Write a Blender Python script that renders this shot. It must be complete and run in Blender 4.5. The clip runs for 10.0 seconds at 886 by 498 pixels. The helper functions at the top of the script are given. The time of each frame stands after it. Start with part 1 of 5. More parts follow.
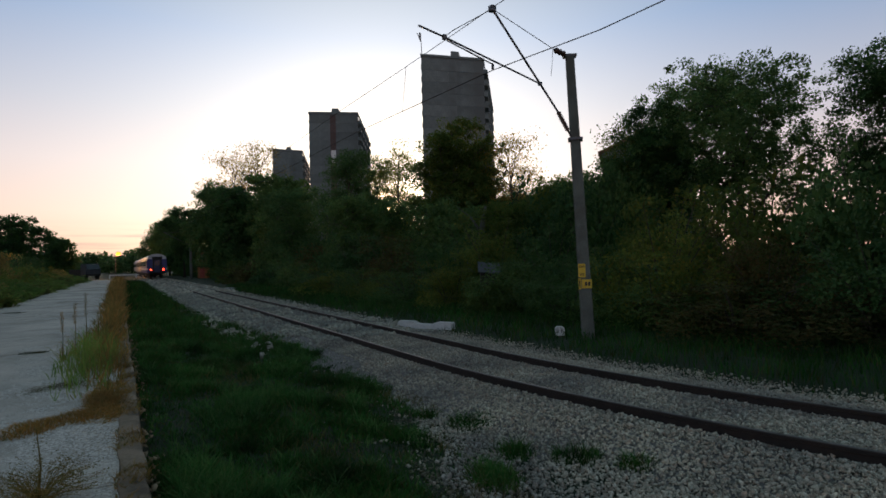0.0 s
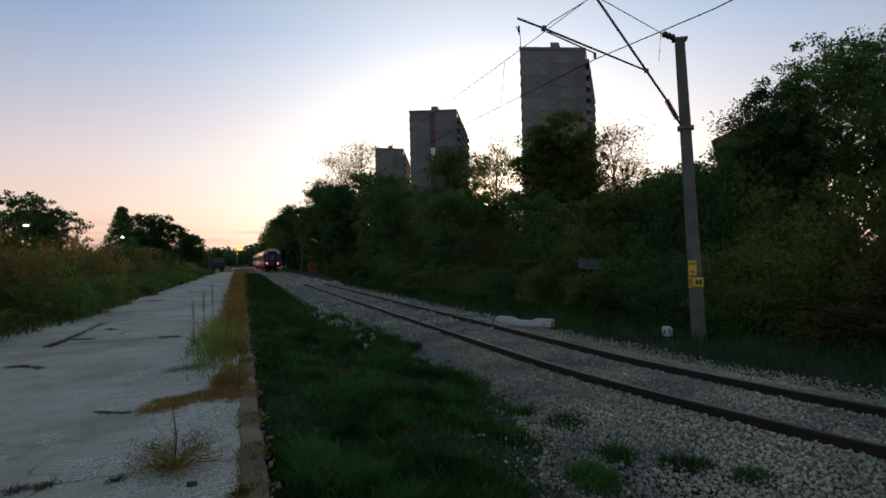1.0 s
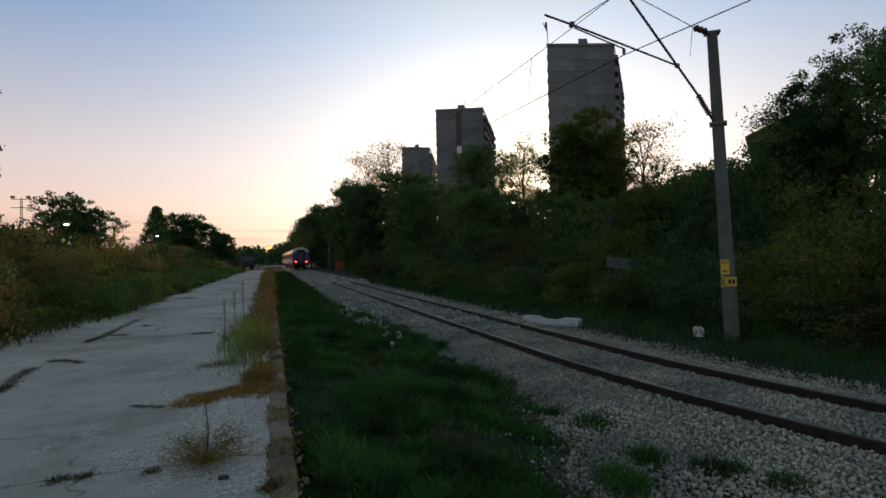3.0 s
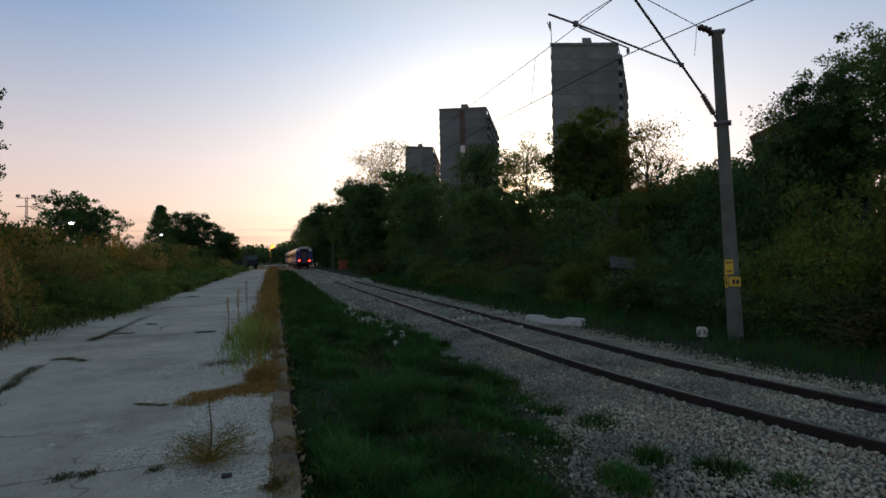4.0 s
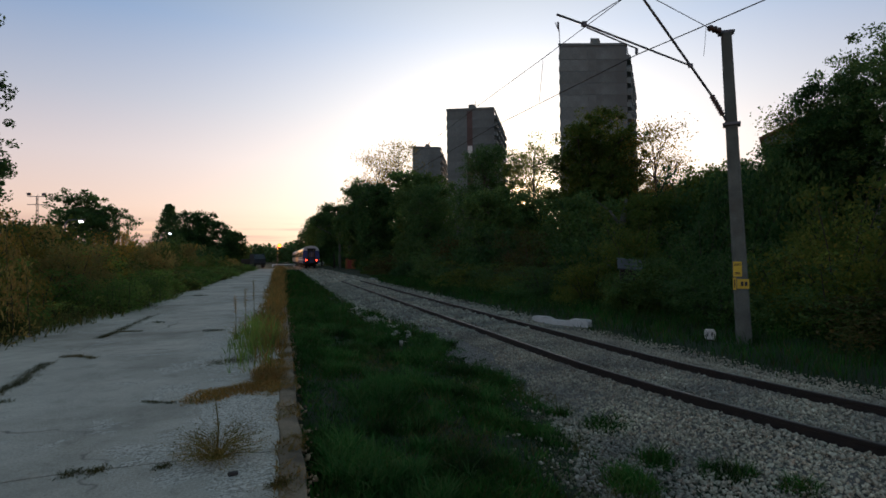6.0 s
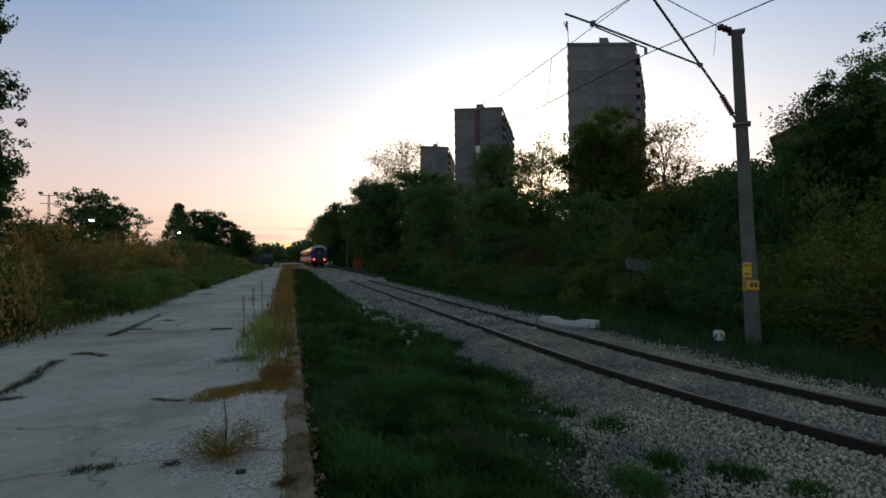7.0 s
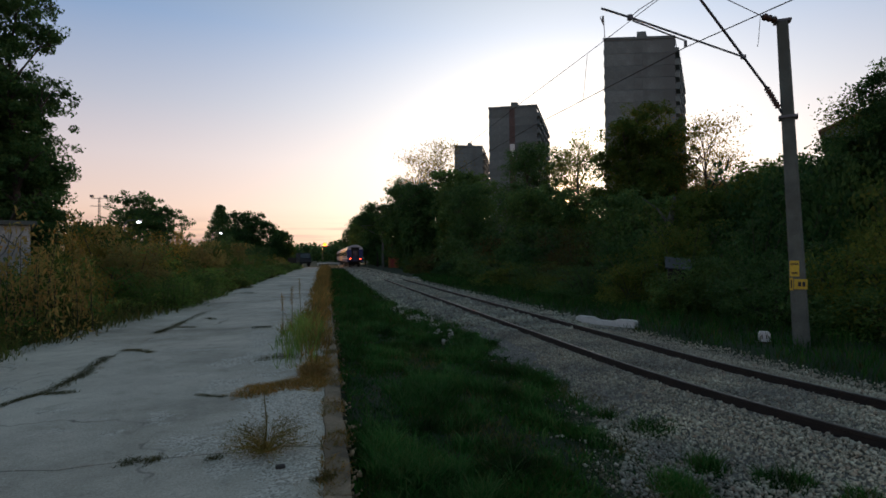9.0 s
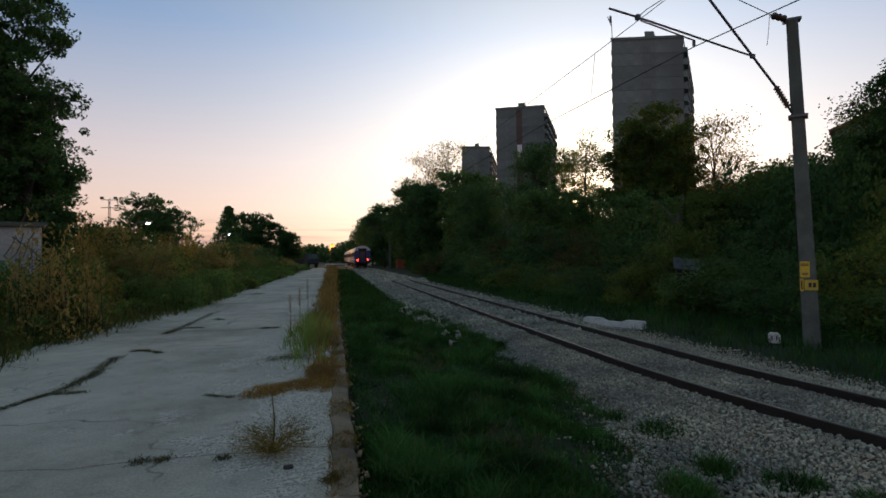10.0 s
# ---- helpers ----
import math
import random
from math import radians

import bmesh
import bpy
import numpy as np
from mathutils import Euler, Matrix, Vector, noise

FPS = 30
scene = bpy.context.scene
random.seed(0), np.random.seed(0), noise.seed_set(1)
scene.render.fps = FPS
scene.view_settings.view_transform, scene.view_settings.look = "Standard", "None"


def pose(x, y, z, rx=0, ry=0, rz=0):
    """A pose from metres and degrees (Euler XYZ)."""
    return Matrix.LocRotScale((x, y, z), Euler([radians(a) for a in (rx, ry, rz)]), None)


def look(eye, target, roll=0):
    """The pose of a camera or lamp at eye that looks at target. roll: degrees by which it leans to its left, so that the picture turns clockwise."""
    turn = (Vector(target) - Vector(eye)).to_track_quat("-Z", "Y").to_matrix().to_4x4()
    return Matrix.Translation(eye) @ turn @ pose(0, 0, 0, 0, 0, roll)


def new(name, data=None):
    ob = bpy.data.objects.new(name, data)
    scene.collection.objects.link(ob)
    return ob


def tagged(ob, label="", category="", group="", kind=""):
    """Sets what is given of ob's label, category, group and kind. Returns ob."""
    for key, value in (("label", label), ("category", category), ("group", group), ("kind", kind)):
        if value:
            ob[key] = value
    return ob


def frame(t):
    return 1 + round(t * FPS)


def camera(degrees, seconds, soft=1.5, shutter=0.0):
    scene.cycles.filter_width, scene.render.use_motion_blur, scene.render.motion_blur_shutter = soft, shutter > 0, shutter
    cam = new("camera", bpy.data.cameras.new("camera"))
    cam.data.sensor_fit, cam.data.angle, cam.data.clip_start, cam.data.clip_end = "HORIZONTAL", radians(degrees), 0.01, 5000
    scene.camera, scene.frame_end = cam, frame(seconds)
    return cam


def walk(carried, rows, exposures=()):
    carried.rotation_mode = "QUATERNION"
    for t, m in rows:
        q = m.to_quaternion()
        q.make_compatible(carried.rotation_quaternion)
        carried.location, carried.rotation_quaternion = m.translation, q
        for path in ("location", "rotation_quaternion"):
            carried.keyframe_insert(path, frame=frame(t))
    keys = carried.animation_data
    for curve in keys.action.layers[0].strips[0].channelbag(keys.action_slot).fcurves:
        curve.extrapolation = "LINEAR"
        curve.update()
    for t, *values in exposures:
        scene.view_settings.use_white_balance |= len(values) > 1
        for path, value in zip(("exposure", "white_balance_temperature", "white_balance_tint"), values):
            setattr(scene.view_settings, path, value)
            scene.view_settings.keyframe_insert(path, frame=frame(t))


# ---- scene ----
# ---------------------------------------------------------------- camera
EYE = (0.0, 0.0, 1.6)
PATH = [
    (0.0, 91.161, 1.556, -30.697),
    (0.5, 91.030, 1.289, -24.133),
    (1.0, 90.948, 1.236, -20.359),
    (1.5, 91.030, 1.204, -18.528),
    (2.0, 91.069, 1.268, -17.920),
    (2.5, 90.957, 1.213, -17.728),
    (4.0, 90.801, 1.048, -17.242),
    (4.5, 90.808, 0.894, -17.039),
    (5.0, 90.793, 0.820, -16.819),
    (5.5, 90.826, 0.741, -16.638),
    (7.0, 90.819, 0.495, -15.763),
    (7.5, 90.871, 0.618, -14.275),
    (8.0, 90.927, 0.732, -12.938),
    (8.5, 90.820, 0.748, -12.466),
    (9.0, 90.774, 0.679, -12.099),
    (9.5, 90.843, 0.659, -11.698),
    (10.0, 90.880, 0.720, -11.335),
]
cam = camera(78.5, 10.0, soft=1.6)
walk(cam, [(t, pose(*EYE, rx, ry, rz)) for t, rx, ry, rz in PATH], exposures=[(0.0, 1.7), (10.0, 1.7)])

# ---------------------------------------------------------------- world and light
SUN_AZ, SUN_EL = radians(24.5), radians(4.5)          # to the right of the track's direction
SUN_DIR = Vector((math.sin(SUN_AZ) * math.cos(SUN_EL), math.cos(SUN_AZ) * math.cos(SUN_EL), math.sin(SUN_EL)))
world = bpy.data.worlds.new("dusk_sky")
scene.world = world
world.use_nodes = True
wn, wl = world.node_tree.nodes, world.node_tree.links
wn.clear()


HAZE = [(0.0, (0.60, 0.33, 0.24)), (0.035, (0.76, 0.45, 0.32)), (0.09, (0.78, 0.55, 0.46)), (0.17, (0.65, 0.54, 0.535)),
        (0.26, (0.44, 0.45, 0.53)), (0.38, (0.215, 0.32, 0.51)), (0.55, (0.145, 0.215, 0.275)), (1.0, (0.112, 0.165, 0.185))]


def wmath(op, a, b=None):
    n = wn.new("ShaderNodeMath")
    n.operation = op
    for sock, v in zip(n.inputs, (a, b)):
        if v is None:
            continue
        if isinstance(v, (int, float)):
            sock.default_value = v
        else:
            wl.new(v, sock)
    return n.outputs[0]


def wmix(a, b, fac, mode="MIX"):
    n = wn.new("ShaderNodeMix")
    n.data_type, n.blend_type = "RGBA", mode
    for sock, v in ((n.inputs["Factor"], fac), (n.inputs["A"], a), (n.inputs["B"], b)):
        if isinstance(v, (int, float)):
            sock.default_value = v
        elif isinstance(v, tuple):
            sock.default_value = (*v, 1.0)
        else:
            wl.new(v, sock)
    return n.outputs["Result"]


def wramp(src, stops):
    n = wn.new("ShaderNodeValToRGB")
    while len(n.color_ramp.elements) < len(stops):
        n.color_ramp.elements.new(0.5)
    for e, (p, c) in zip(n.color_ramp.elements, stops):
        e.position, e.color = p, (*c, 1.0)
    wl.new(src, n.inputs["Fac"])
    return n.outputs["Color"]


sky = wn.new("ShaderNodeTexSky")
sky.sky_type = "NISHITA"
sky.sun_disc = False
sky.sun_elevation = SUN_EL
sky.sun_rotation = SUN_AZ
sky.altitude = 100.0
sky.air_density, sky.dust_density, sky.ozone_density = 1.0, 2.0, 3.0
clear = wmix((0.0, 0.0, 0.0), sky.outputs["Color"], 0.03)
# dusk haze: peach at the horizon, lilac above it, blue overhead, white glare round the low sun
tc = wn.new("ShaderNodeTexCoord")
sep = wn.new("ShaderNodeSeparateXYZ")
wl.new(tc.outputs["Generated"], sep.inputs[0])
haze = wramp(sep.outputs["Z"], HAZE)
dot = wn.new("ShaderNodeVectorMath")
dot.operation = "DOT_PRODUCT"
wl.new(tc.outputs["Generated"], dot.inputs[0])
dot.inputs[1].default_value = SUN_DIR
off = wmath("ARCCOSINE", wmath("MINIMUM", dot.outputs["Value"], 0.99999))


def glare(degrees, colour):
    g = wmath("POWER", wmath("DIVIDE", off, radians(degrees)), 2.0)
    return wmix((0.0, 0.0, 0.0), colour, wmath("EXPONENT", wmath("MULTIPLY", g, -1.0)))


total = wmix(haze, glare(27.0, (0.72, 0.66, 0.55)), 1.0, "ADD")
total = wmix(total, glare(11.0, (1.0, 0.74, 0.40)), 1.0, "ADD")
total = wmix(total, glare(2.2, (5.0, 2.6, 0.7)), 1.0, "ADD")
total = wmix(total, clear, 1.0, "ADD")
# thin streaks of cloud low over the road's end
stretch = wn.new("ShaderNodeMapping")
stretch.inputs["Scale"].default_value = (2.2, 2.2, 46.0)
wl.new(tc.outputs["Generated"], stretch.inputs["Vector"])
streak = wn.new("ShaderNodeTexNoise")
streak.inputs["Scale"].default_value, streak.inputs["Detail"].default_value = 1.6, 4.0
wl.new(stretch.outputs["Vector"], streak.inputs["Vector"])
low = wramp(sep.outputs["Z"], [(0.012, (0, 0, 0)), (0.03, (1, 1, 1)), (0.05, (1, 1, 1)), (0.075, (0, 0, 0))])
cloud = wmix(wramp(streak.outputs["Fac"], [(0.47, (0, 0, 0)), (0.62, (0.7, 0.7, 0.7))]), low, 1.0, "MULTIPLY")
total = wmix(total, (0.56, 0.38, 0.36), cloud)
wbg = wn.new("ShaderNodeBackground")
wbg.inputs["Strength"].default_value = 0.31
wout = wn.new("ShaderNodeOutputWorld")
wl.new(total, wbg.inputs["Color"])
wl.new(wbg.outputs["Background"], wout.inputs["Surface"])

sun = new("sun", bpy.data.lights.new("sun", "SUN"))
sun.data.energy, sun.data.angle, sun.data.color = 0.5, radians(8.0), (1.0, 0.56, 0.28)
sun.matrix_world = look((0, 0, 0), (-math.sin(SUN_AZ) * 10, -math.cos(SUN_AZ) * 10, -0.8))
sun.location = (60, 150, 40)

# ---------------------------------------------------------------- materials


def shader(name, rough=0.8, metal=0.0):
    m = bpy.data.materials.new(name)
    m.use_nodes = True
    nt = m.node_tree
    bsdf = nt.nodes["Principled BSDF"]
    bsdf.inputs["Roughness"].default_value = rough
    bsdf.inputs["Metallic"].default_value = metal
    return m, nt, bsdf


def ramp(nt, src, stops):
    r = nt.nodes.new("ShaderNodeValToRGB")
    while len(r.color_ramp.elements) < len(stops):
        r.color_ramp.elements.new(0.5)
    for e, (p, c) in zip(r.color_ramp.elements, stops):
        e.position, e.color = p, (*c, 1.0)
    nt.links.new(src, r.inputs["Fac"])
    return r.outputs["Color"]


def noise_tex(nt, scale, detail=6.0, rough=0.6, coord="Object"):
    tc = nt.nodes.new("ShaderNodeTexCoord")
    n = nt.nodes.new("ShaderNodeTexNoise")
    n.inputs["Scale"].default_value = scale
    n.inputs["Detail"].default_value = detail
    n.inputs["Roughness"].default_value = rough
    nt.links.new(tc.outputs[coord], n.inputs["Vector"])
    return n.outputs["Fac"]


def mixcol(nt, a, b, fac, mode="MIX"):
    n = nt.nodes.new("ShaderNodeMix")
    n.data_type, n.blend_type = "RGBA", mode
    for sock, v in ((n.inputs["Factor"], fac), (n.inputs["A"], a), (n.inputs["B"], b)):
        if isinstance(v, (int, float)):
            sock.default_value = v
        elif isinstance(v, tuple):
            sock.default_value = (*v, 1.0)
        else:
            nt.links.new(v, sock)
    return n.outputs["Result"]


def bump(nt, bsdf, height, strength, dist):
    b = nt.nodes.new("ShaderNodeBump")
    b.inputs["Strength"].default_value, b.inputs["Distance"].default_value = strength, dist
    nt.links.new(height, b.inputs["Height"])
    nt.links.new(b.outputs["Normal"], bsdf.inputs["Normal"])


def surface(name, c1, c2, scale=3.0, fine=40.0, rough=0.85, metal=0.0, relief=0.3, dist=0.01, stain=None, stain_at=0.62):
    """A two-scale mottled surface: broad patches between c1 and c2, fine grain, an optional stain colour."""
    m, nt, bsdf = shader(name, rough, metal)
    broad = noise_tex(nt, scale)
    grain = noise_tex(nt, fine, 4.0, 0.7)
    col = ramp(nt, broad, [(0.32, c1), (0.68, c2)])
    col = mixcol(nt, col, ramp(nt, grain, [(0.3, (0.55, 0.55, 0.55)), (0.7, (1.25, 1.25, 1.25))]), 0.6, "MULTIPLY")
    if stain:
        s = noise_tex(nt, scale * 0.37, 7.0, 0.65)
        col = mixcol(nt, col, stain, ramp(nt, s, [(stain_at - 0.06, (0, 0, 0)), (stain_at + 0.08, (1, 1, 1))]))
    info = nt.nodes.new("ShaderNodeObjectInfo")
    col = mixcol(nt, col, ramp(nt, info.outputs["Random"], [(0.0, (0.86, 0.86, 0.86)), (1.0, (1.12, 1.12, 1.12))]), 1.0, "MULTIPLY")
    nt.links.new(col, bsdf.inputs["Base Color"])
    if relief:
        bump(nt, bsdf, grain, relief, dist)
    return m


def island(name, cols, rough=0.7, translucent=0.0, relief=0.0, patch_scale=0.55, lo=0.6):
    """Colour that varies from piece to piece of one mesh (leaves, blades, stones)."""
    m, nt, bsdf = shader(name, rough)
    bsdf.inputs["Specular IOR Level"].default_value = 0.12 if translucent else 0.35
    geo = nt.nodes.new("ShaderNodeNewGeometry")
    n = len(cols)
    col = ramp(nt, geo.outputs["Random Per Island"], [(i / max(1, n - 1), c) for i, c in enumerate(cols)])
    patch = noise_tex(nt, patch_scale, 4.0)
    col = mixcol(nt, col, ramp(nt, patch, [(0.34, (lo, lo, lo)), (0.68, (1.35, 1.3, 1.15))]), 1.0, "MULTIPLY")
    info = nt.nodes.new("ShaderNodeObjectInfo")
    col = mixcol(nt, col, ramp(nt, info.outputs["Random"], [(0.0, (0.6, 0.72, 0.66)), (0.5, (0.95, 1.0, 0.95)), (1.0, (1.4, 1.25, 1.05))]), 1.0, "MULTIPLY")
    nt.links.new(col, bsdf.inputs["Base Color"])
    if relief:
        bump(nt, bsdf, noise_tex(nt, 30.0, 5.0, 0.7), relief, 0.01)
    if translucent:
        out = nt.nodes["Material Output"]
        tr = nt.nodes.new("ShaderNodeBsdfTranslucent")
        nt.links.new(col, tr.inputs["Color"])
        mx = nt.nodes.new("ShaderNodeMixShader")
        mx.inputs["Fac"].default_value = translucent
        nt.links.new(bsdf.outputs["BSDF"], mx.inputs[1])
        nt.links.new(tr.outputs["BSDF"], mx.inputs[2])
        nt.links.new(mx.outputs["Shader"], out.inputs["Surface"])
    return m


def glow(name, colour, strength):
    m, nt, bsdf = shader(name, 0.3)
    bsdf.inputs["Base Color"].default_value = (*colour, 1.0)
    bsdf.inputs["Emission Color"].default_value = (*colour, 1.0)
    bsdf.inputs["Emission Strength"].default_value = strength
    return m


def concrete_paving():
    """Old concrete: broad stains, speckle of exposed grit, hairline cracks, worn pale patches."""
    m, nt, bsdf = shader("worn_concrete", 0.92)
    broad, mid = noise_tex(nt, 0.35, 8.0, 0.62), noise_tex(nt, 2.6, 8.0, 0.7)
    fine, grit = noise_tex(nt, 45.0, 5.0, 0.75), noise_tex(nt, 160.0, 2.0, 0.5)
    col = ramp(nt, broad, [(0.34, (0.27, 0.25, 0.21)), (0.47, (0.43, 0.40, 0.345)), (0.62, (0.56, 0.525, 0.455))])
    col = mixcol(nt, col, ramp(nt, mid, [(0.28, (0.62, 0.61, 0.58)), (0.45, (0.96, 0.96, 0.95)), (0.75, (1.14, 1.14, 1.14))]), 0.9, "MULTIPLY")
    col = mixcol(nt, col, ramp(nt, fine, [(0.3, (0.6, 0.6, 0.6)), (0.7, (1.3, 1.3, 1.3))]), 0.75, "MULTIPLY")
    col = mixcol(nt, col, ramp(nt, grit, [(0.32, (0.55, 0.54, 0.52)), (0.42, (1.0, 1.0, 1.0)), (0.64, (1.0, 1.0, 1.0)), (0.74, (1.35, 1.35, 1.35))]), 0.8, "MULTIPLY")
    tc = nt.nodes.new("ShaderNodeTexCoord")
    warp = nt.nodes.new("ShaderNodeTexNoise")
    warp.inputs["Scale"].default_value, warp.inputs["Detail"].default_value = 1.7, 6.0
    nt.links.new(tc.outputs["Object"], warp.inputs["Vector"])
    add = nt.nodes.new("ShaderNodeMix")
    add.data_type, add.blend_type = "RGBA", "LINEAR_LIGHT"
    add.inputs["Factor"].default_value = 0.32
    nt.links.new(tc.outputs["Object"], add.inputs["A"])
    nt.links.new(warp.outputs["Color"], add.inputs["B"])
    vor = nt.nodes.new("ShaderNodeTexVoronoi")
    vor.feature = "DISTANCE_TO_EDGE"
    vor.inputs["Scale"].default_value = 0.42
    nt.links.new(add.outputs["Result"], vor.inputs["Vector"])
    crack = ramp(nt, vor.outputs["Distance"], [(0.0, (1, 1, 1)), (0.003, (0.8, 0.8, 0.8)), (0.006, (0, 0, 0))])
    some = ramp(nt, noise_tex(nt, 0.55, 3.0), [(0.47, (0, 0, 0)), (0.57, (1, 1, 1))])
    col = mixcol(nt, col, (0.10, 0.092, 0.08), mixcol(nt, crack, some, 1.0, "MULTIPLY"))
    # spalled, gritty patches that thicken towards the broken edge
    spx = nt.nodes.new("ShaderNodeSeparateXYZ")
    nt.links.new(tc.outputs["Object"], spx.inputs[0])
    reach = nt.nodes.new("ShaderNodeMapRange")
    reach.inputs["From Min"].default_value, reach.inputs["From Max"].default_value = -2.2, 0.1
    reach.inputs["To Min"].default_value, reach.inputs["To Max"].default_value = 0.0, 0.17
    nt.links.new(spx.outputs["X"], reach.inputs["Value"])
    patchy = nt.nodes.new("ShaderNodeMath")
    patchy.operation = "ADD"
    nt.links.new(noise_tex(nt, 1.1, 8.0, 0.7), patchy.inputs[0])
    nt.links.new(reach.outputs["Result"], patchy.inputs[1])
    spall = ramp(nt, patchy.outputs[0], [(0.575, (0, 0, 0)), (0.62, (1, 1, 1))])
    chips = nt.nodes.new("ShaderNodeTexVoronoi")
    chips.inputs["Scale"].default_value = 55.0
    nt.links.new(tc.outputs["Object"], chips.inputs["Vector"])
    grey = nt.nodes.new("ShaderNodeRGBToBW")
    nt.links.new(chips.outputs["Color"], grey.inputs[0])
    gritty = ramp(nt, grey.outputs[0], [(0.2, (0.20, 0.185, 0.16)), (0.5, (0.44, 0.42, 0.37)), (0.8, (0.66, 0.64, 0.58))])
    col = mixcol(nt, col, gritty, mixcol(nt, spall, (0.75, 0.75, 0.75), 1.0, "MULTIPLY"))
    nt.links.new(col, bsdf.inputs["Base Color"])
    bump(nt, bsdf, mixcol(nt, mixcol(nt, fine, grit, 0.5), grey.outputs[0], spall), 0.7, 0.010)
    return m


M_SOIL = surface("soil_earth", (0.022, 0.022, 0.013), (0.045, 0.038, 0.024), 1.2, 60, 0.95, relief=0.9, dist=0.05, stain=(0.012, 0.032, 0.009), stain_at=0.42)
M_CONCRETE = concrete_paving()
M_KERB = surface("kerb_stone", (0.20, 0.15, 0.095), (0.32, 0.245, 0.165), 3.0, 40, 0.92, relief=0.8, dist=0.015, stain=(0.09, 0.07, 0.045), stain_at=0.55)
M_BED = surface("ballast_bed", (0.12, 0.112, 0.10), (0.22, 0.208, 0.19), 8.0, 35, 0.95, relief=0.9, dist=0.04)
M_STONE = island("ballast_stone", [(0.17, 0.16, 0.15), (0.47, 0.45, 0.42), (0.21, 0.18, 0.165), (0.54, 0.52, 0.49), (0.31, 0.235, 0.205), (0.48, 0.46, 0.43), (0.28, 0.26, 0.24), (0.38, 0.36, 0.335)], 0.9, relief=0.4, patch_scale=0.8, lo=0.6)
M_RUBBLE = island("kerb_rubble", [(0.12, 0.10, 0.075), (0.22, 0.19, 0.15), (0.30, 0.27, 0.22)], 0.95)
M_GRIT = island("pale_grit", [(0.40, 0.38, 0.35), (0.6, 0.58, 0.55), (0.3, 0.28, 0.26)], 0.8)
M_RUST = surface("rusty_steel", (0.016, 0.013, 0.011), (0.032, 0.022, 0.017), 6.0, 80, 0.85, 0.0, relief=0.4, dist=0.004)
M_RAILTOP = surface("polished_rail", (0.13, 0.115, 0.10), (0.24, 0.22, 0.20), 8.0, 60, 0.42, 1.0, relief=0.05, dist=0.001)
M_POLE = surface("pole_concrete", (0.08, 0.09, 0.08), (0.13, 0.145, 0.128), 2.2, 45, 0.9, relief=0.6, dist=0.008, stain=(0.075, 0.078, 0.066), stain_at=0.55)
M_STEEL = surface("galvanised_steel", (0.10, 0.10, 0.11), (0.16, 0.16, 0.17), 10.0, 70, 0.55, 0.6, relief=0.1, dist=0.002)
M_WIRE = surface("catenary_wire", (0.03, 0.03, 0.03), (0.05, 0.047, 0.045), 10.0, 70, 0.95, 0.0, relief=0.0)
M_PORC = surface("brown_porcelain", (0.06, 0.03, 0.02), (0.09, 0.045, 0.03), 10.0, 60, 0.25, relief=0.0)
M_YELLOW = surface("yellow_sign", (0.62, 0.42, 0.03), (0.72, 0.50, 0.05), 6.0, 60, 0.6, relief=0.05, dist=0.001, stain=(0.4, 0.28, 0.05), stain_at=0.66)
M_BLACK = surface("black_paint", (0.015, 0.015, 0.015), (0.03, 0.03, 0.03), 6.0, 60, 0.6, relief=0.0)
M_WHITE = surface("white_paint", (0.70, 0.70, 0.68), (0.80, 0.79, 0.77), 5.0, 60, 0.75, relief=0.15, dist=0.002, stain=(0.42, 0.40, 0.36), stain_at=0.63)
M_SLEEPER = surface("pale_concrete", (0.46, 0.46, 0.45), (0.58, 0.58, 0.56), 5.0, 60, 0.85, relief=0.3, dist=0.004, stain=(0.33, 0.31, 0.28), stain_at=0.6)
M_BARK = surface("bark", (0.045, 0.036, 0.028), (0.085, 0.07, 0.055), 3.0, 30, 0.95, relief=0.8, dist=0.03)
M_LEAF = island("dark_leaves", [(0.044, 0.11, 0.042), (0.072, 0.155, 0.056), (0.10, 0.165, 0.056), (0.054, 0.13, 0.05)], 0.55, 0.42)
M_LEAF_OLIVE = island("olive_leaves", [(0.10, 0.16, 0.04), (0.155, 0.185, 0.045), (0.08, 0.15, 0.04), (0.20, 0.185, 0.045)], 0.55, 0.58)
M_LEAF_AUTUMN = island("autumn_leaves", [(0.38, 0.225, 0.055), (0.27, 0.23, 0.06), (0.44, 0.25, 0.06), (0.19, 0.21, 0.06)], 0.55, 0.65)
M_WEED = island("autumn_weeds", [(0.38, 0.28, 0.11), (0.25, 0.26, 0.09), (0.46, 0.28, 0.105), (0.32, 0.275, 0.105), (0.41, 0.23, 0.09)], 0.75, 0.5)
M_GREENWEED = island("green_weeds", [(0.16, 0.28, 0.07), (0.21, 0.31, 0.08), (0.13, 0.24, 0.06), (0.31, 0.30, 0.11)], 0.7, 0.5)
M_EDGE = island("edge_grass", [(0.17, 0.16, 0.055), (0.24, 0.17, 0.07), (0.11, 0.14, 0.045), (0.30, 0.20, 0.08), (0.14, 0.16, 0.05)], 0.8, 0.35)
M_SCRUB = island("browning_scrub", [(0.10, 0.10, 0.035), (0.06, 0.09, 0.03), (0.14, 0.085, 0.035), (0.08, 0.085, 0.032)], 0.7, 0.35)
M_ROADGRASS = island("roadside_grass", [(0.05, 0.10, 0.025), (0.09, 0.13, 0.035), (0.16, 0.15, 0.055), (0.06, 0.09, 0.025), (0.22, 0.16, 0.065)], 0.7, 0.35, patch_scale=0.8, lo=0.4)
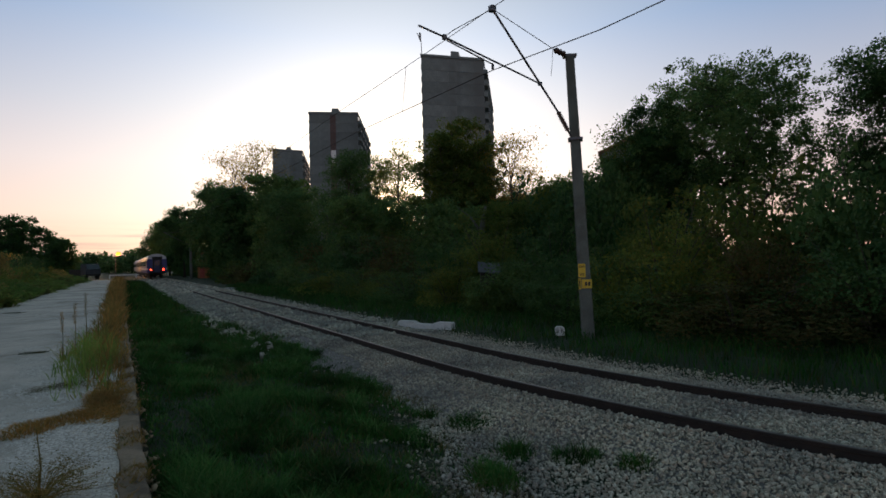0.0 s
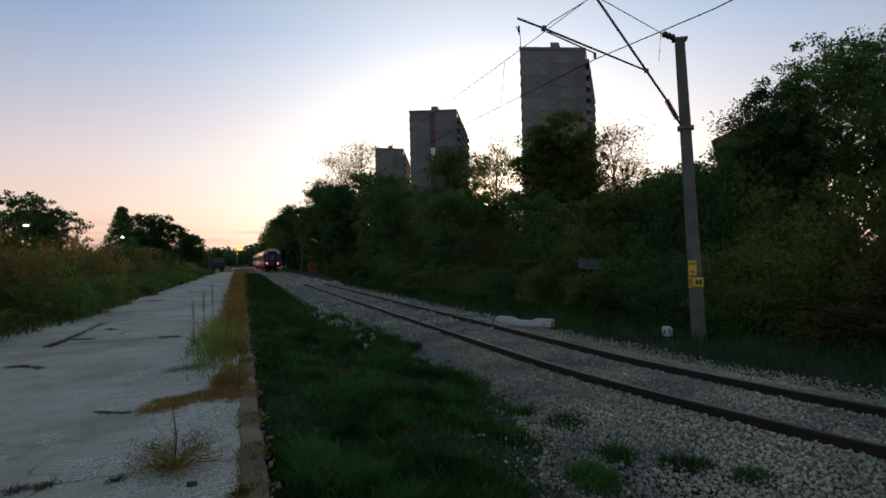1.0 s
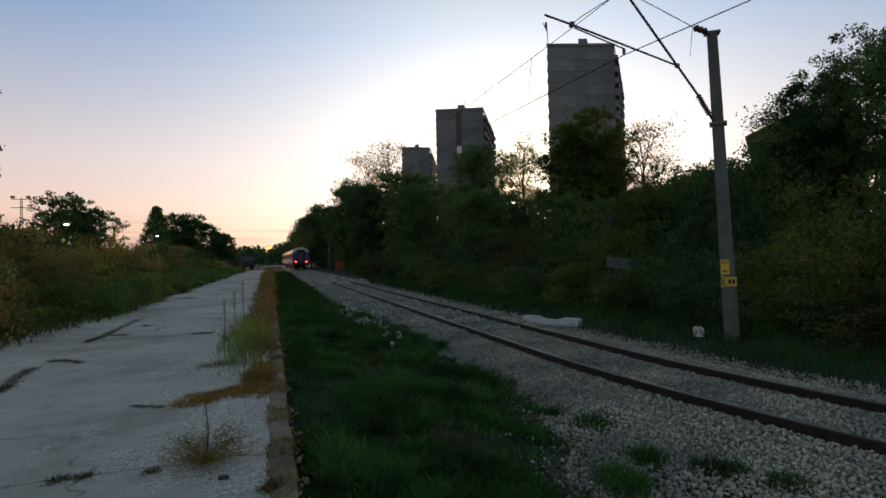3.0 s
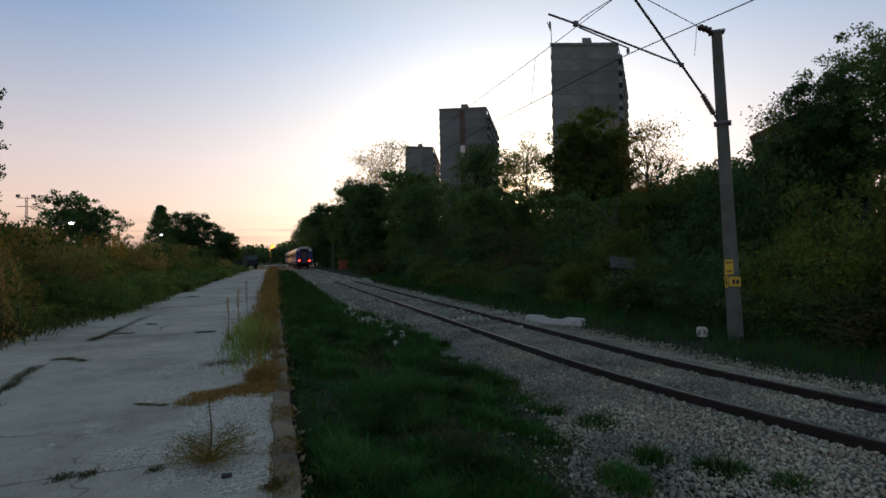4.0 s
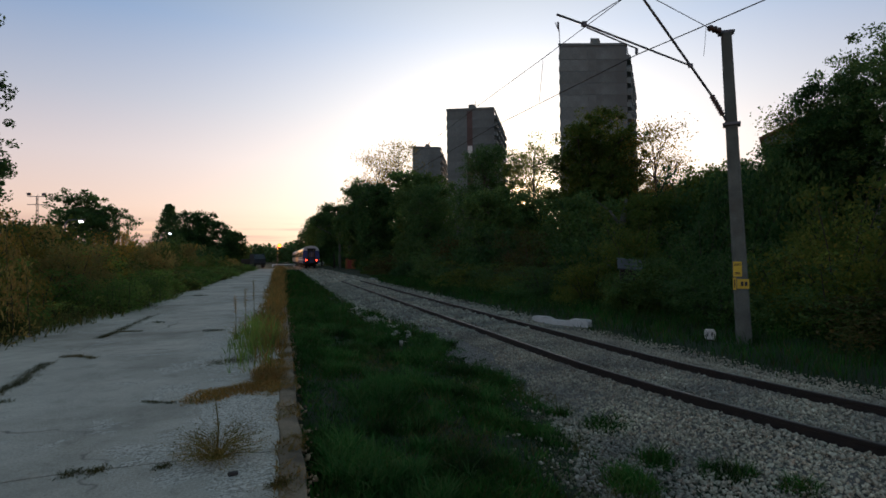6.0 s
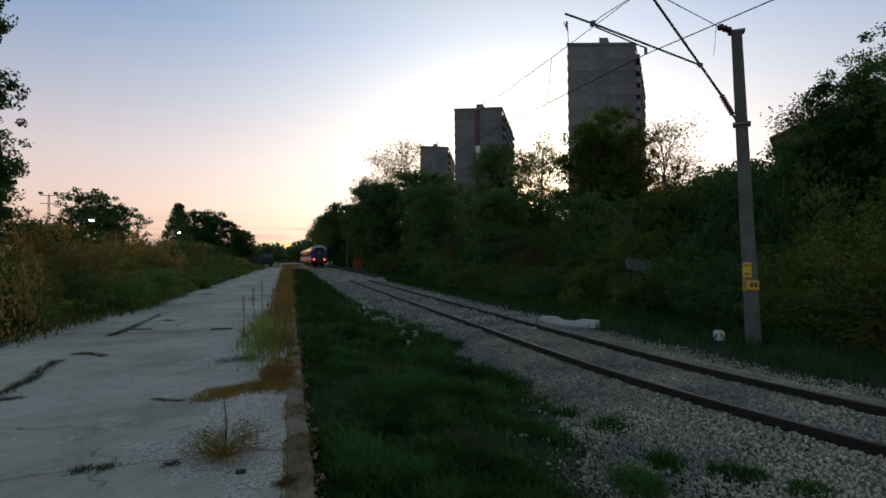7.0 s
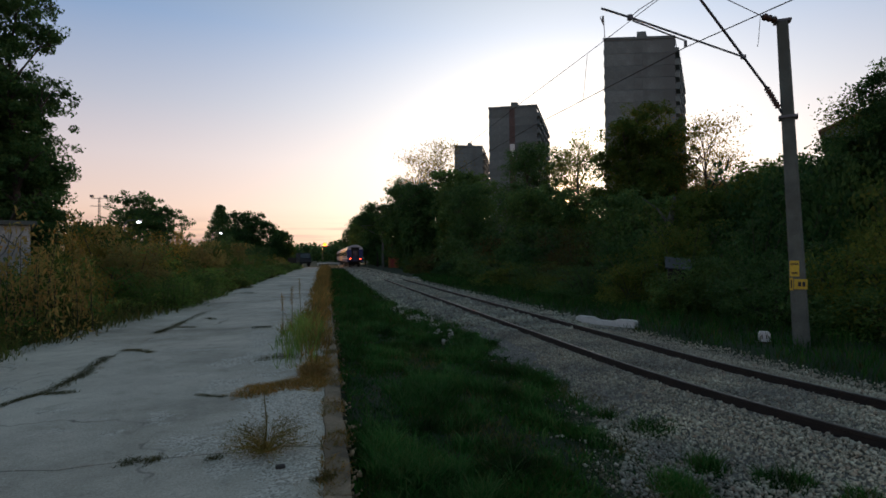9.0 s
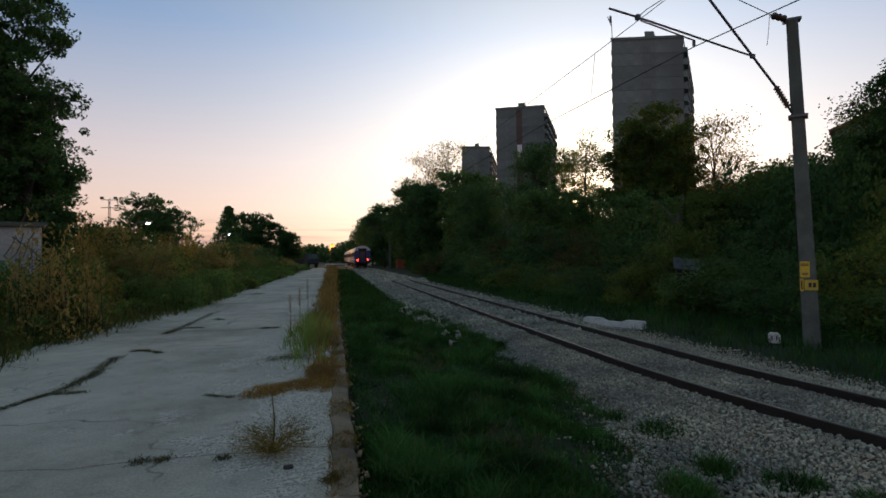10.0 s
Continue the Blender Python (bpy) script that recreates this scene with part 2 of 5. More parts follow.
M_TUFT = island("tuft_grass", [(0.03, 0.135, 0.03), (0.055, 0.18, 0.042), (0.14, 0.22, 0.08), (0.03, 0.11, 0.026)], 0.65, 0.35)
M_GRASS = island("verge_grass", [(0.011, 0.062, 0.014), (0.024, 0.112, 0.022), (0.042, 0.128, 0.028), (0.014, 0.07, 0.015), (0.085, 0.085, 0.034), (0.02, 0.09, 0.02)], 0.7, 0.3, patch_scale=1.1, lo=0.32)
M_LITTER = island("withered_grass", [(0.10, 0.11, 0.04), (0.16, 0.13, 0.055), (0.08, 0.095, 0.035), (0.20, 0.14, 0.06)], 0.8, 0.3)
M_CRACKWEED = island("crack_weeds", [(0.06, 0.07, 0.028), (0.10, 0.085, 0.035), (0.05, 0.06, 0.025), (0.13, 0.09, 0.04)], 0.8, 0.2)
M_DRY = island("dry_grass", [(0.31, 0.165, 0.055), (0.42, 0.22, 0.075), (0.23, 0.145, 0.055), (0.15, 0.15, 0.05), (0.47, 0.28, 0.115)], 0.85, 0.3)
M_PANEL = surface("facade_panel", (0.15, 0.18, 0.178), (0.19, 0.222, 0.218), 0.25, 3.0, 0.9, relief=0.15, dist=0.02, stain=(0.125, 0.14, 0.138), stain_at=0.55)
M_JOINT = surface("facade_core", (0.12, 0.135, 0.135), (0.16, 0.18, 0.175), 0.4, 5, 0.95, relief=0.0)
M_REDPANEL = surface("red_facade_panel", (0.10, 0.07, 0.065), (0.13, 0.085, 0.075), 0.5, 5, 0.85, relief=0.1)
M_GLASS, _nt, _b = shader("window_glass", 0.06)
_b.inputs["Base Color"].default_value = (0.02, 0.025, 0.03, 1)
_b.inputs["Specular IOR Level"].default_value = 0.8
M_BLUE = surface("blue_coach_paint", (0.010, 0.030, 0.15), (0.014, 0.04, 0.19), 1.2, 12, 0.38, relief=0.05, dist=0.003, stain=(0.02, 0.035, 0.12), stain_at=0.64)
M_DARKBLUE = surface("dark_blue_paint", (0.008, 0.016, 0.06), (0.012, 0.022, 0.08), 2, 20, 0.5, relief=0.05)
M_CREAM = surface("cream_coach_paint", (0.45, 0.36, 0.26), (0.52, 0.43, 0.32), 1.2, 12, 0.4, relief=0.05, dist=0.003, stain=(0.3, 0.22, 0.15), stain_at=0.62)
M_RED = surface("red_coach_paint", (0.28, 0.04, 0.025), (0.35, 0.06, 0.035), 1.2, 12, 0.4, relief=0.05, dist=0.003)
M_BAND = surface("pale_coach_band", (0.40, 0.39, 0.37), (0.48, 0.47, 0.44), 1.2, 12, 0.4, relief=0.05, dist=0.003, stain=(0.3, 0.29, 0.27), stain_at=0.62)
M_ROOF = surface("coach_roof", (0.42, 0.42, 0.43), (0.52, 0.52, 0.53), 0.8, 10, 0.45, relief=0.05, dist=0.003, stain=(0.3, 0.3, 0.3), stain_at=0.62)
M_UNDER = surface("underframe_grime", (0.02, 0.019, 0.018), (0.04, 0.036, 0.03), 4.0, 30, 0.85, 0.3, relief=0.2)
M_TAIL = glow("tail_lamp_red", (1.0, 0.035, 0.015), 3.5)
M_SODIUM = glow("sodium_lamp", (1.0, 0.075, 0.003), 1.0)
M_LED = glow("white_lamp", (0.9, 0.95, 1.0), 4.0)
M_SIGRED = glow("signal_red", (1.0, 0.08, 0.02), 5.0)
# relay hut walls with the orange lamplight put into the base colour
M_HUT_LIT = surface("orange_lit_hut", (0.30, 0.11, 0.035), (0.38, 0.15, 0.045), 3, 30, 0.7, relief=0.1)
M_TILE = surface("roof_tile", (0.16, 0.08, 0.055), (0.22, 0.11, 0.075), 2.0, 20, 0.9, relief=0.5, dist=0.03)
M_TIN = surface("tin_roof", (0.03, 0.036, 0.042), (0.065, 0.072, 0.082), 1.8, 14, 0.75, 0.0, relief=0.2, dist=0.01, stain=(0.2, 0.15, 0.12), stain_at=0.62)
M_PLASTER = surface("old_plaster", (0.42, 0.40, 0.37), (0.55, 0.52, 0.48), 0.8, 14, 0.9, relief=0.3, dist=0.01, stain=(0.22, 0.24, 0.25), stain_at=0.52)
M_TEAL = surface("teal_paint", (0.05, 0.16, 0.17), (0.08, 0.22, 0.22), 3, 30, 0.7, relief=0.1)

# ---------------------------------------------------------------- geometry helpers


class Geo:
    """Collects vertices and faces for one mesh."""

    def __init__(self):
        self.v, self.f = [], []

    def add(self, verts, faces):
        o = len(self.v)
        self.v += [tuple(p) for p in verts]
        self.f += [tuple(i + o for i in q) for q in faces]
        return self

    def box(self, c, s, bev=0.0, rz=0.0):
        """A box of size s round c, its edges chamfered by bev."""
        hx, hy, hz = s[0] / 2, s[1] / 2, s[2] / 2
        ca, sa = math.cos(rz), math.sin(rz)

        def put(x, y, z):
            return (c[0] + x * ca - y * sa, c[1] + x * sa + y * ca, c[2] + z)

        if bev <= 0:
            vs = [put(x, y, z) for x in (-hx, hx) for y in (-hy, hy) for z in (-hz, hz)]
            return self.add(vs, [(0, 1, 3, 2), (4, 6, 7, 5), (0, 4, 5, 1), (2, 3, 7, 6), (0, 2, 6, 4), (1, 5, 7, 3)])
        bm = bmesh.new()
        bmesh.ops.create_cube(bm, size=1.0, matrix=Matrix.Diagonal((s[0], s[1], s[2], 1)))
        bmesh.ops.bevel(bm, geom=bm.edges[:], offset=bev, segments=2, affect="EDGES", profile=0.6)
        bm.verts.index_update()
        self.add([put(*v.co) for v in bm.verts], [[v.index for v in q.verts] for q in bm.faces])
        bm.free()
        return self

    def tube(self, pts, radii, n=8, caps=True):
        pts = [Vector(p) for p in pts]
        if isinstance(radii, (int, float)):
            radii = [radii] * len(pts)
        o = len(self.v)
        side = None
        for i, p in enumerate(pts):
            d = (pts[min(i + 1, len(pts) - 1)] - pts[max(i - 1, 0)]).normalized()
            if side is None:
                side = d.orthogonal().normalized()
            side = (side - d * side.dot(d)).normalized()
            up = d.cross(side)
            for k in range(n):
                a = 2 * math.pi * k / n
                self.v.append(tuple(p + (side * math.cos(a) + up * math.sin(a)) * radii[i]))
        for i in range(len(pts) - 1):
            for k in range(n):
                a, b = o + i * n + k, o + i * n + (k + 1) % n
                self.f.append((a, b, b + n, a + n))
        if caps:
            self.f.append(tuple(o + k for k in reversed(range(n))))
            self.f.append(tuple(o + (len(pts) - 1) * n + k for k in range(n)))
        return self

    def extrude(self, outline, y0, y1, axis="y"):
        """A closed outline of (x, z) pushed from y0 to y1."""
        n = len(outline)
        vs = [(x, y0, z) for x, z in outline] + [(x, y1, z) for x, z in outline]
        if axis == "x":
            vs = [(y, x, z) for x, y, z in vs]
        fs = [(i, (i + 1) % n, n + (i + 1) % n, n + i) for i in range(n)]
        return self.add(vs, fs + [tuple(range(n))[::-1], tuple(range(n, 2 * n))])

    def mesh(self, name, smooth=False):
        me = bpy.data.meshes.new(name)
        me.from_pydata(self.v, [], self.f)
        if smooth:
            me.shade_smooth()
        bm = bmesh.new()
        bm.from_mesh(me)
        bmesh.ops.recalc_face_normals(bm, faces=bm.faces[:])
        bm.to_mesh(me)
        bm.free()
        return me


def np_mesh(name, verts, faces):
    """A mesh from arrays, quick for many small pieces."""
    me = bpy.data.meshes.new(name)
    nv, nf, k = len(verts), len(faces), faces.shape[1]
    me.vertices.add(nv)
    me.vertices.foreach_set("co", np.ascontiguousarray(verts, dtype=np.float32).ravel())
    me.loops.add(nf * k)
    me.loops.foreach_set("vertex_index", np.ascontiguousarray(faces, dtype=np.int32).ravel())
    me.polygons.add(nf)
    me.polygons.foreach_set("loop_start", np.arange(0, nf * k, k, dtype=np.int32))
    me.update(calc_edges=True)
    return me


def thing(name, at, label, category, group="", kind="", rz=0.0):
    ob = new(name)
    ob.empty_display_size = 0.2
    ob.matrix_world = pose(*at, 0, 0, rz)
    return tagged(ob, label, category, group, kind)


def part(name, geo, material, parent, label="", smooth=False):
    me = geo.mesh(name, smooth) if isinstance(geo, Geo) else geo
    if not me.materials:
        me.materials.append(material)
    ob = new(name, me)
    if parent:
        ob.parent = parent
    if label:
        ob["label"] = label
    return ob


def solid(name, geo, material, label, category, kind="", group="", smooth=False):
    return tagged(part(name, geo, material, None, "", smooth), label, category, group, kind)


def polar(az, d):
    return (d * math.sin(radians(az)), d * math.cos(radians(az)))


def rng(seed):
    return np.random.RandomState(seed)


def vnoise(x, y, seed=0.0):
    return noise.noise((x, y, seed))


def leaves(r, centres, size, spread=None, squash=0.8, shape=0.55):
    """Diamond leaves round the given points, at random turns."""
    c = np.asarray(centres, float)
    n = len(c)
    if spread is not None:
        off = r.normal(0, 1, (n, 3))
        ln = np.linalg.norm(off, axis=1)[:, None]
        off *= np.minimum(1.0, 1.7 / ln)
        c = c + off * spread * np.array([1, 1, squash])
    a = r.normal(0, 1, (n, 3))
    a /= np.linalg.norm(a, axis=1)[:, None]
    b = np.cross(a, r.normal(0, 1, (n, 3)))
    b /= np.linalg.norm(b, axis=1)[:, None] + 1e-9
    s = size * r.uniform(0.6, 1.35, (n, 1))
    fold = np.cross(a, b) * s * 0.18
    v = np.stack([c - a * s, c + b * s * shape + fold, c + a * s, c - b * s * shape + fold], 1).reshape(-1, 3)
    f = np.arange(n * 4).reshape(-1, 4)
    return v, f


def blades(r, x, y, z, height, width, lean=0.35):
    """Tapered, bent grass blades: two quads each, joined."""
    n = len(x)
    h = height * r.uniform(0.5, 1.3, n)
    w = width * r.uniform(0.6, 1.4, n)
    az = r.uniform(0, 2 * np.pi, n)
    laz = r.uniform(0, 2 * np.pi, n)
    l = h * lean * r.uniform(0.1, 1.6, n)
    dx, dy = np.cos(az) * w, np.sin(az) * w
    lx, ly = np.cos(laz) * l, np.sin(laz) * l
    rows = []
    for q, wq, lq in ((0.0, 1.0, 0.0), (0.55, 0.8, 0.35), (1.0, 0.12, 1.0)):
        zz = z + h * q * (1 - 0.12 * lq)
        rows.append(np.stack([x + lx * lq - dx * wq, y + ly * lq - dy * wq, zz], 1))
        rows.append(np.stack([x + lx * lq + dx * wq, y + ly * lq + dy * wq, zz], 1))
    v = np.stack(rows, 1).reshape(-1, 3)
    o = (np.arange(n) * 6)[:, None]
    f = np.concatenate([o + np.array([0, 1, 3, 2]), o + np.array([2, 3, 5, 4])], 0)
    return v, f


# ---------------------------------------------------------------- ground


def track_x(y):
    """The middle of the track, which bends away near by."""
    near = max(0.0, 9.0 - max(y, 0.5))
    return 5.5 - 0.0055 * (y - 15.0) + 0.020 * near * near + 0.34 * max(0.0, 0.5 - y)


def ground_z(x, y):
    d = x - track_x(y)
    n = 0.05 * vnoise(x * 0.6, y * 0.6, 3.0) + 0.03 * vnoise(x * 2.3, y * 2.3, 7.0)
    if x < -5.0:
        return -0.03 + 0.5 * n + 0.02 * min(8.0, -5.0 - x)
    if x < 0.16:
        return -0.30
    if d < -1.2:
        t = min(1.0, (x - 0.16) / 3.2)
        return -0.22 - 0.24 * t + n * min(1.0, 0.3 + t)
    if d < 1.2:
        return -0.42
    t = min(1.0, (d - 1.2) / 2.0)
    far = min(1.0, max(0.0, (x - 10.0) / 8.0))
    return -0.46 + 0.16 * t + n * t + 0.25 * far


def grid_axis(spec):
    out = []
    for a, b, n in spec:
        out += list(np.linspace(a, b, n, endpoint=False))
    return out + [spec[-1][1]]


gx = grid_axis([(-900, -60, 6), (-60, -12, 8), (-12, -5, 8), (-5, 0.1, 2), (0.1, 12, 60), (12, 60, 14), (60, 900, 6)])
gy = grid_axis([(-300, -12, 5), (-12, 2, 8), (2, 30, 110), (30, 140, 60), (140, 1500, 10)])
gv = [(x, y, ground_z(x, y)) for y in gy for x in gx]
gw = len(gx)
gf = [(j * gw + i, j * gw + i + 1, (j + 1) * gw + i + 1, (j + 1) * gw + i) for j in range(len(gy) - 1) for i in range(gw - 1)]
ground = part("ground", np_mesh("ground", np.array(gv), np.array(gf)), M_SOIL, None)
ground.data.shade_smooth()
tagged(ground, "dark bare earth under grass and scrub", "ground", kind="structure")

# The platform road: old concrete bays with open cracks, and a row of kerb stones on its edge.
platform = thing("pavement", (0, 0, 0), "worn grey concrete platform road with weedy cracks", "pavement", kind="structure")
PLAT_END = 96.0
bay_edges = [-14.0, -6.0, 4.78, 13.2, 26.4, 41.0, 60.0, 83.0, PLAT_END]


def slab_outline(y0, y1, r, x0, x1, amp):
    """A bay with slightly ragged joints."""
    n = 26
    lo, hi = [], []
    for i in range(n + 1):
        x = x0 + (x1 - x0) * i / n
        lo.append((x, y0 + 0.012 + amp * vnoise(x * 1.7, y0, 5.0) + 0.35 * amp * vnoise(x * 9, y0, 9.0)))
        hi.append((x, y1 - 0.012 + amp * vnoise(x * 1.7, y1, 5.0) + 0.35 * amp * vnoise(x * 9, y1, 9.0)))
    return lo, hi


for a, b in zip(bay_edges[:-1], bay_edges[1:]):
    for x0, x1 in ((-5.6, -3.508), (-3.5, -0.034)):
        lo, hi = slab_outline(a, b, None, x0, x1, 0.10)
        g = Geo()
        n = len(lo)
        tilt = 0.006 * vnoise(x0, a, 2.0)
        top = [(x, y, tilt) for x, y in lo] + [(x, y, tilt) for x, y in hi]
        bot = [(x, y, -0.22) for x, y, z in top]
        fs = [(i, i + 1, n + i + 1, n + i) for i in range(n - 1)]
        m2 = 2 * n
        fs += [(m2 + i, m2 + n + i, m2 + n + i + 1, m2 + i + 1) for i in range(n - 1)]
        fs += [(i, m2 + i, m2 + i + 1, i + 1) for i in range(n - 1)]
        fs += [(n + i, n + i + 1, m2 + n + i + 1, m2 + n + i) for i in range(n - 1)]
        fs += [(0, n, m2 + n, m2), (n - 1, m2 + n - 1, m2 + 2 * n - 1, 2 * n - 1)]
        g.add(top + bot, fs)
        part("concrete_bay", g, M_CONCRETE, platform)
fill = part("joint_fill", Geo().box((-2.83, (PLAT_END - 14) / 2, -0.14), (5.6, PLAT_END + 14, 0.22)), M_SOIL, platform, "soil in the open joints")

# ---------------------------------------------------------------- track
bed = Geo()
prof = [(-3.0, -0.52), (-2.1, -0.455), (-1.35, -0.335), (-0.2, -0.315), (0.2, -0.315), (1.35, -0.325), (1.75, -0.39), (2.5, -0.52)]
ys = grid_axis([(-14, 2, 10), (2, 30, 90), (30, 170, 60)])
bv = [(track_x(y) + d + 0.12 * vnoise(d, y * 0.5, 4.0) * (abs(d) > 1.4), y, z + 0.025 * vnoise(d * 3, y * 3, 6.0)) for y in ys for d, z in prof]
k = len(prof)
bf = [(j * k + i, j * k + i + 1, (j + 1) * k + i + 1, (j + 1) * k + i) for j in range(len(ys) - 1) for i in range(k - 1)]
ballast_bed = part("ballast_bed", np_mesh("ballast_bed", np.array(bv), np.array(bf)), M_BED, None)
tagged(ballast_bed, "grey crushed-stone bed under the railway track", "track bed", kind="structure")

RAIL = [(-0.07, -0.172), (0.07, -0.172), (0.07, -0.160), (0.012, -0.145), (0.009, -0.045), (0.034, -0.036), (0.036, -0.004), (0.028, 0.0),
        (-0.028, 0.0), (-0.036, -0.004), (-0.034, -0.036), (-0.009, -0.045), (-0.012, -0.145), (-0.07, -0.160)]
for side in (-0.75, 0.75):
    rail = thing("rail", (0, 0, 0), "rusty steel rail with a worn bright top", "rail", "rails of the track", kind="structure")
    for nm, outl, mat_ in (("rail_body", RAIL, M_RUST), ("running_surface", [(-0.020, 0.0005), (0.020, 0.0005), (0.018, 0.004), (-0.018, 0.004)], M_RAILTOP)):
        g = Geo()
        stations = grid_axis([(-14, 0, 6), (0, 10, 30), (10, 170, 20)])
        n = len(outl)
        vs = [(track_x(y) + side + x, y, -0.2 + z) for y in stations for x, z in outl]
        fs = [(j * n + i, j * n + (i + 1) % n, (j + 1) * n + (i + 1) % n, (j + 1) * n + i) for j in range(len(stations) - 1) for i in range(n)]
        g.add(vs, fs + [tuple(range(n))[::-1], tuple(range(len(vs) - n, len(vs)))])
        part(nm, g, mat_, rail)

# ---------------------------------------------------------------- catenary pole and wires
POLE = (9.25, 9.10, -0.30)


def square_taper(g, p0, p1, w0, w1, bev=0.03):
    """A tapered square post with chamfered corners."""
    o = []
    for p, w in ((p0, w0), (p1, w1)):
        h, b = w / 2, min(bev, w / 4)
        o += [(p[0] + x, p[1] + y, p[2]) for x, y in ((-h + b, -h), (h - b, -h), (h, -h + b), (h, h - b), (h - b, h), (-h + b, h), (-h, h - b), (-h, -h + b))]
    return g.add(o, [(i, (i + 1) % 8, 8 + (i + 1) % 8, 8 + i) for i in range(8)] + [tuple(range(8))[::-1], tuple(range(8, 16))])


pole = thing("catenary_mast", POLE, "grey concrete overhead-line mast with steel cantilever arm", "mast")


def rel(p):
    return (p[0] - POLE[0], p[1] - POLE[1], p[2] - POLE[2])


TOP = rel((8.90, 9.06, 6.16))
def turned(g, a):
    ca, sa = math.cos(a), math.sin(a)
    g.v = [(x * ca - y * sa, x * sa + y * ca, z) for x, y, z in g.v]
    return g


TURN = radians(-45)
tl = Vector((TOP[0], TOP[1], 0)); tl.rotate(Euler((0, 0, -TURN)))
part("shaft", turned(square_taper(Geo(), (0, 0, -0.1), (tl.x, tl.y, TOP[2]), 0.30, 0.20, 0.035), TURN), M_POLE, pole)
part("head_plate", Geo().box((TOP[0], TOP[1], TOP[2] + 0.03), (0.30, 0.2, 0.06), 0.015, -0.6), M_STEEL, pole)
part("collar", Geo().box(rel((9.005, 9.07, 4.28)), (0.33, 0.30, 0.06), 0.012, -0.785), M_STEEL, pole)
part("earth_cable", Geo().tube([(TOP[0] - 0.12, TOP[1] - 0.02, TOP[2] - 0.02), (-0.335, 0.03, 5.4), (-0.315, 0.055, 4.62)], 0.008, 5), M_WIRE, pole)
INS_LO, INS_HI, JOINT = rel((8.86, 9.07, 4.36)), rel((8.38, 8.94, 4.81)), rel((7.73, 8.77, 5.30))
SUP = rel((6.25, 8.40, 6.44))
part("strut", Geo().tube([INS_HI, JOINT, SUP], 0.023, 8), M_STEEL, pole)


def insulator(a, b, n=8, r=0.058):
    a, b = Vector(a), Vector(b)
    pts, rad = [a], [0.03]
    for i in range(n):
        for q, w in ((0.15, 0.035), (0.4, r), (0.6, r * 0.9), (0.85, 0.035)):
            pts.append(a.lerp(b, (i + q) / n))
            rad.append(w)
    return Geo().tube(pts + [b], rad + [0.03], 10)


part("strut_insulator", insulator(Vector(INS_LO).lerp(Vector(INS_HI), 0.22), INS_HI), M_PORC, pole, "ribbed brown insulator")
part("strut_foot", Geo().tube([INS_LO, Vector(INS_LO).lerp(Vector(INS_HI), 0.3)], 0.024, 6), M_STEEL, pole)
STEADY_L, ARM_I, HOOK = rel((4.33, 7.88, 5.53)), rel((4.92, 8.03, 5.50)), rel((6.2, 8.37, 5.24))
part("registration_tube", Geo().tube([JOINT, ARM_I, STEADY_L], 0.018, 8), M_STEEL, pole)
part("steady_arm", Geo().tube([Vector(ARM_I) + Vector((0.05, 0, -0.05)), Vector(HOOK) + Vector((-0.12, 0, 0.13)), Vector(HOOK) + Vector((0.0, 0, 0.10))], 0.014, 6), M_STEEL, pole)
part("contact_clamp", Geo().box(Vector(HOOK) + Vector((0, 0, 0.05)), (0.03, 0.06, 0.10), 0.008), M_STEEL, pole)
part("tube_clamp", Geo().box(ARM_I, (0.08, 0.07, 0.09), 0.015), M_STEEL, pole)
part("joint_clamp", Geo().box(JOINT, (0.08, 0.07, 0.08), 0.015), M_STEEL, pole)
part("hanger", Geo().tube([ARM_I, Vector(ARM_I).lerp(Vector(SUP), 0.15) + Vector((0, 0, 0.03)), SUP], 0.008, 5), M_WIRE, pole)
TI, TI2 = rel((8.72, 9.03, 6.19)), rel((8.32, 8.93, 6.19))
part("tie_insulator", insulator(TI, TI2, 3, 0.07), M_PORC, pole, "ribbed brown insulator")
part("tie_rod", Geo().tube([TI2, SUP], 0.009, 6), M_WIRE, pole)
part("pull_wire", Geo().tube([Vector(TI2).lerp(Vector(SUP), 0.03), Vector(TI2) + Vector((-0.12, -0.03, -0.42)), Vector(TI2) + Vector((-0.16, -0.04, -0.62))], 0.005, 5), M_WIRE, pole)
part("support_clamp", Geo().box(SUP, (0.12, 0.12, 0.12), 0.02), M_STEEL, pole)


def plate(name, cx, cz, w, h, mat_, parent, dx=0.0, y=-0.212):
    return part(name, turned(Geo().box((cx + dx, y, cz), (w, 0.012, h), 0.003), TURN), mat_, parent)


for nm, cx, cz, w, h in (("upper_plate", -0.10, 1.575, 0.16, 0.31), ("number_plate_left", -0.155, 1.27, 0.06, 0.25), ("number_plate", 0.0, 1.27, 0.22, 0.20)):
    p = plate(nm, cx, cz, w, h, M_YELLOW, pole)
    p["label"] = "yellow enamel plate with black bars"
    if nm == "upper_plate":
        for zz, ww in ((1.68, 0.13), (1.655, 0.13), (1.50, 0.10), (1.475, 0.10)):
            part("mark", turned(Geo().box((cx, -0.221, zz), (ww, 0.006, 0.014)), TURN), M_BLACK, p)
    elif nm == "number_plate":
        for xx in (-0.02, 0.05):
            part("mark", turned(Geo().box((xx, -0.221, 1.27), (0.05, 0.006, 0.09)), TURN), M_BLACK, p)
    else:
        part("mark", turned(Geo().box((cx, -0.221, 1.27), (0.02, 0.006, 0.16)), TURN), M_BLACK, p)

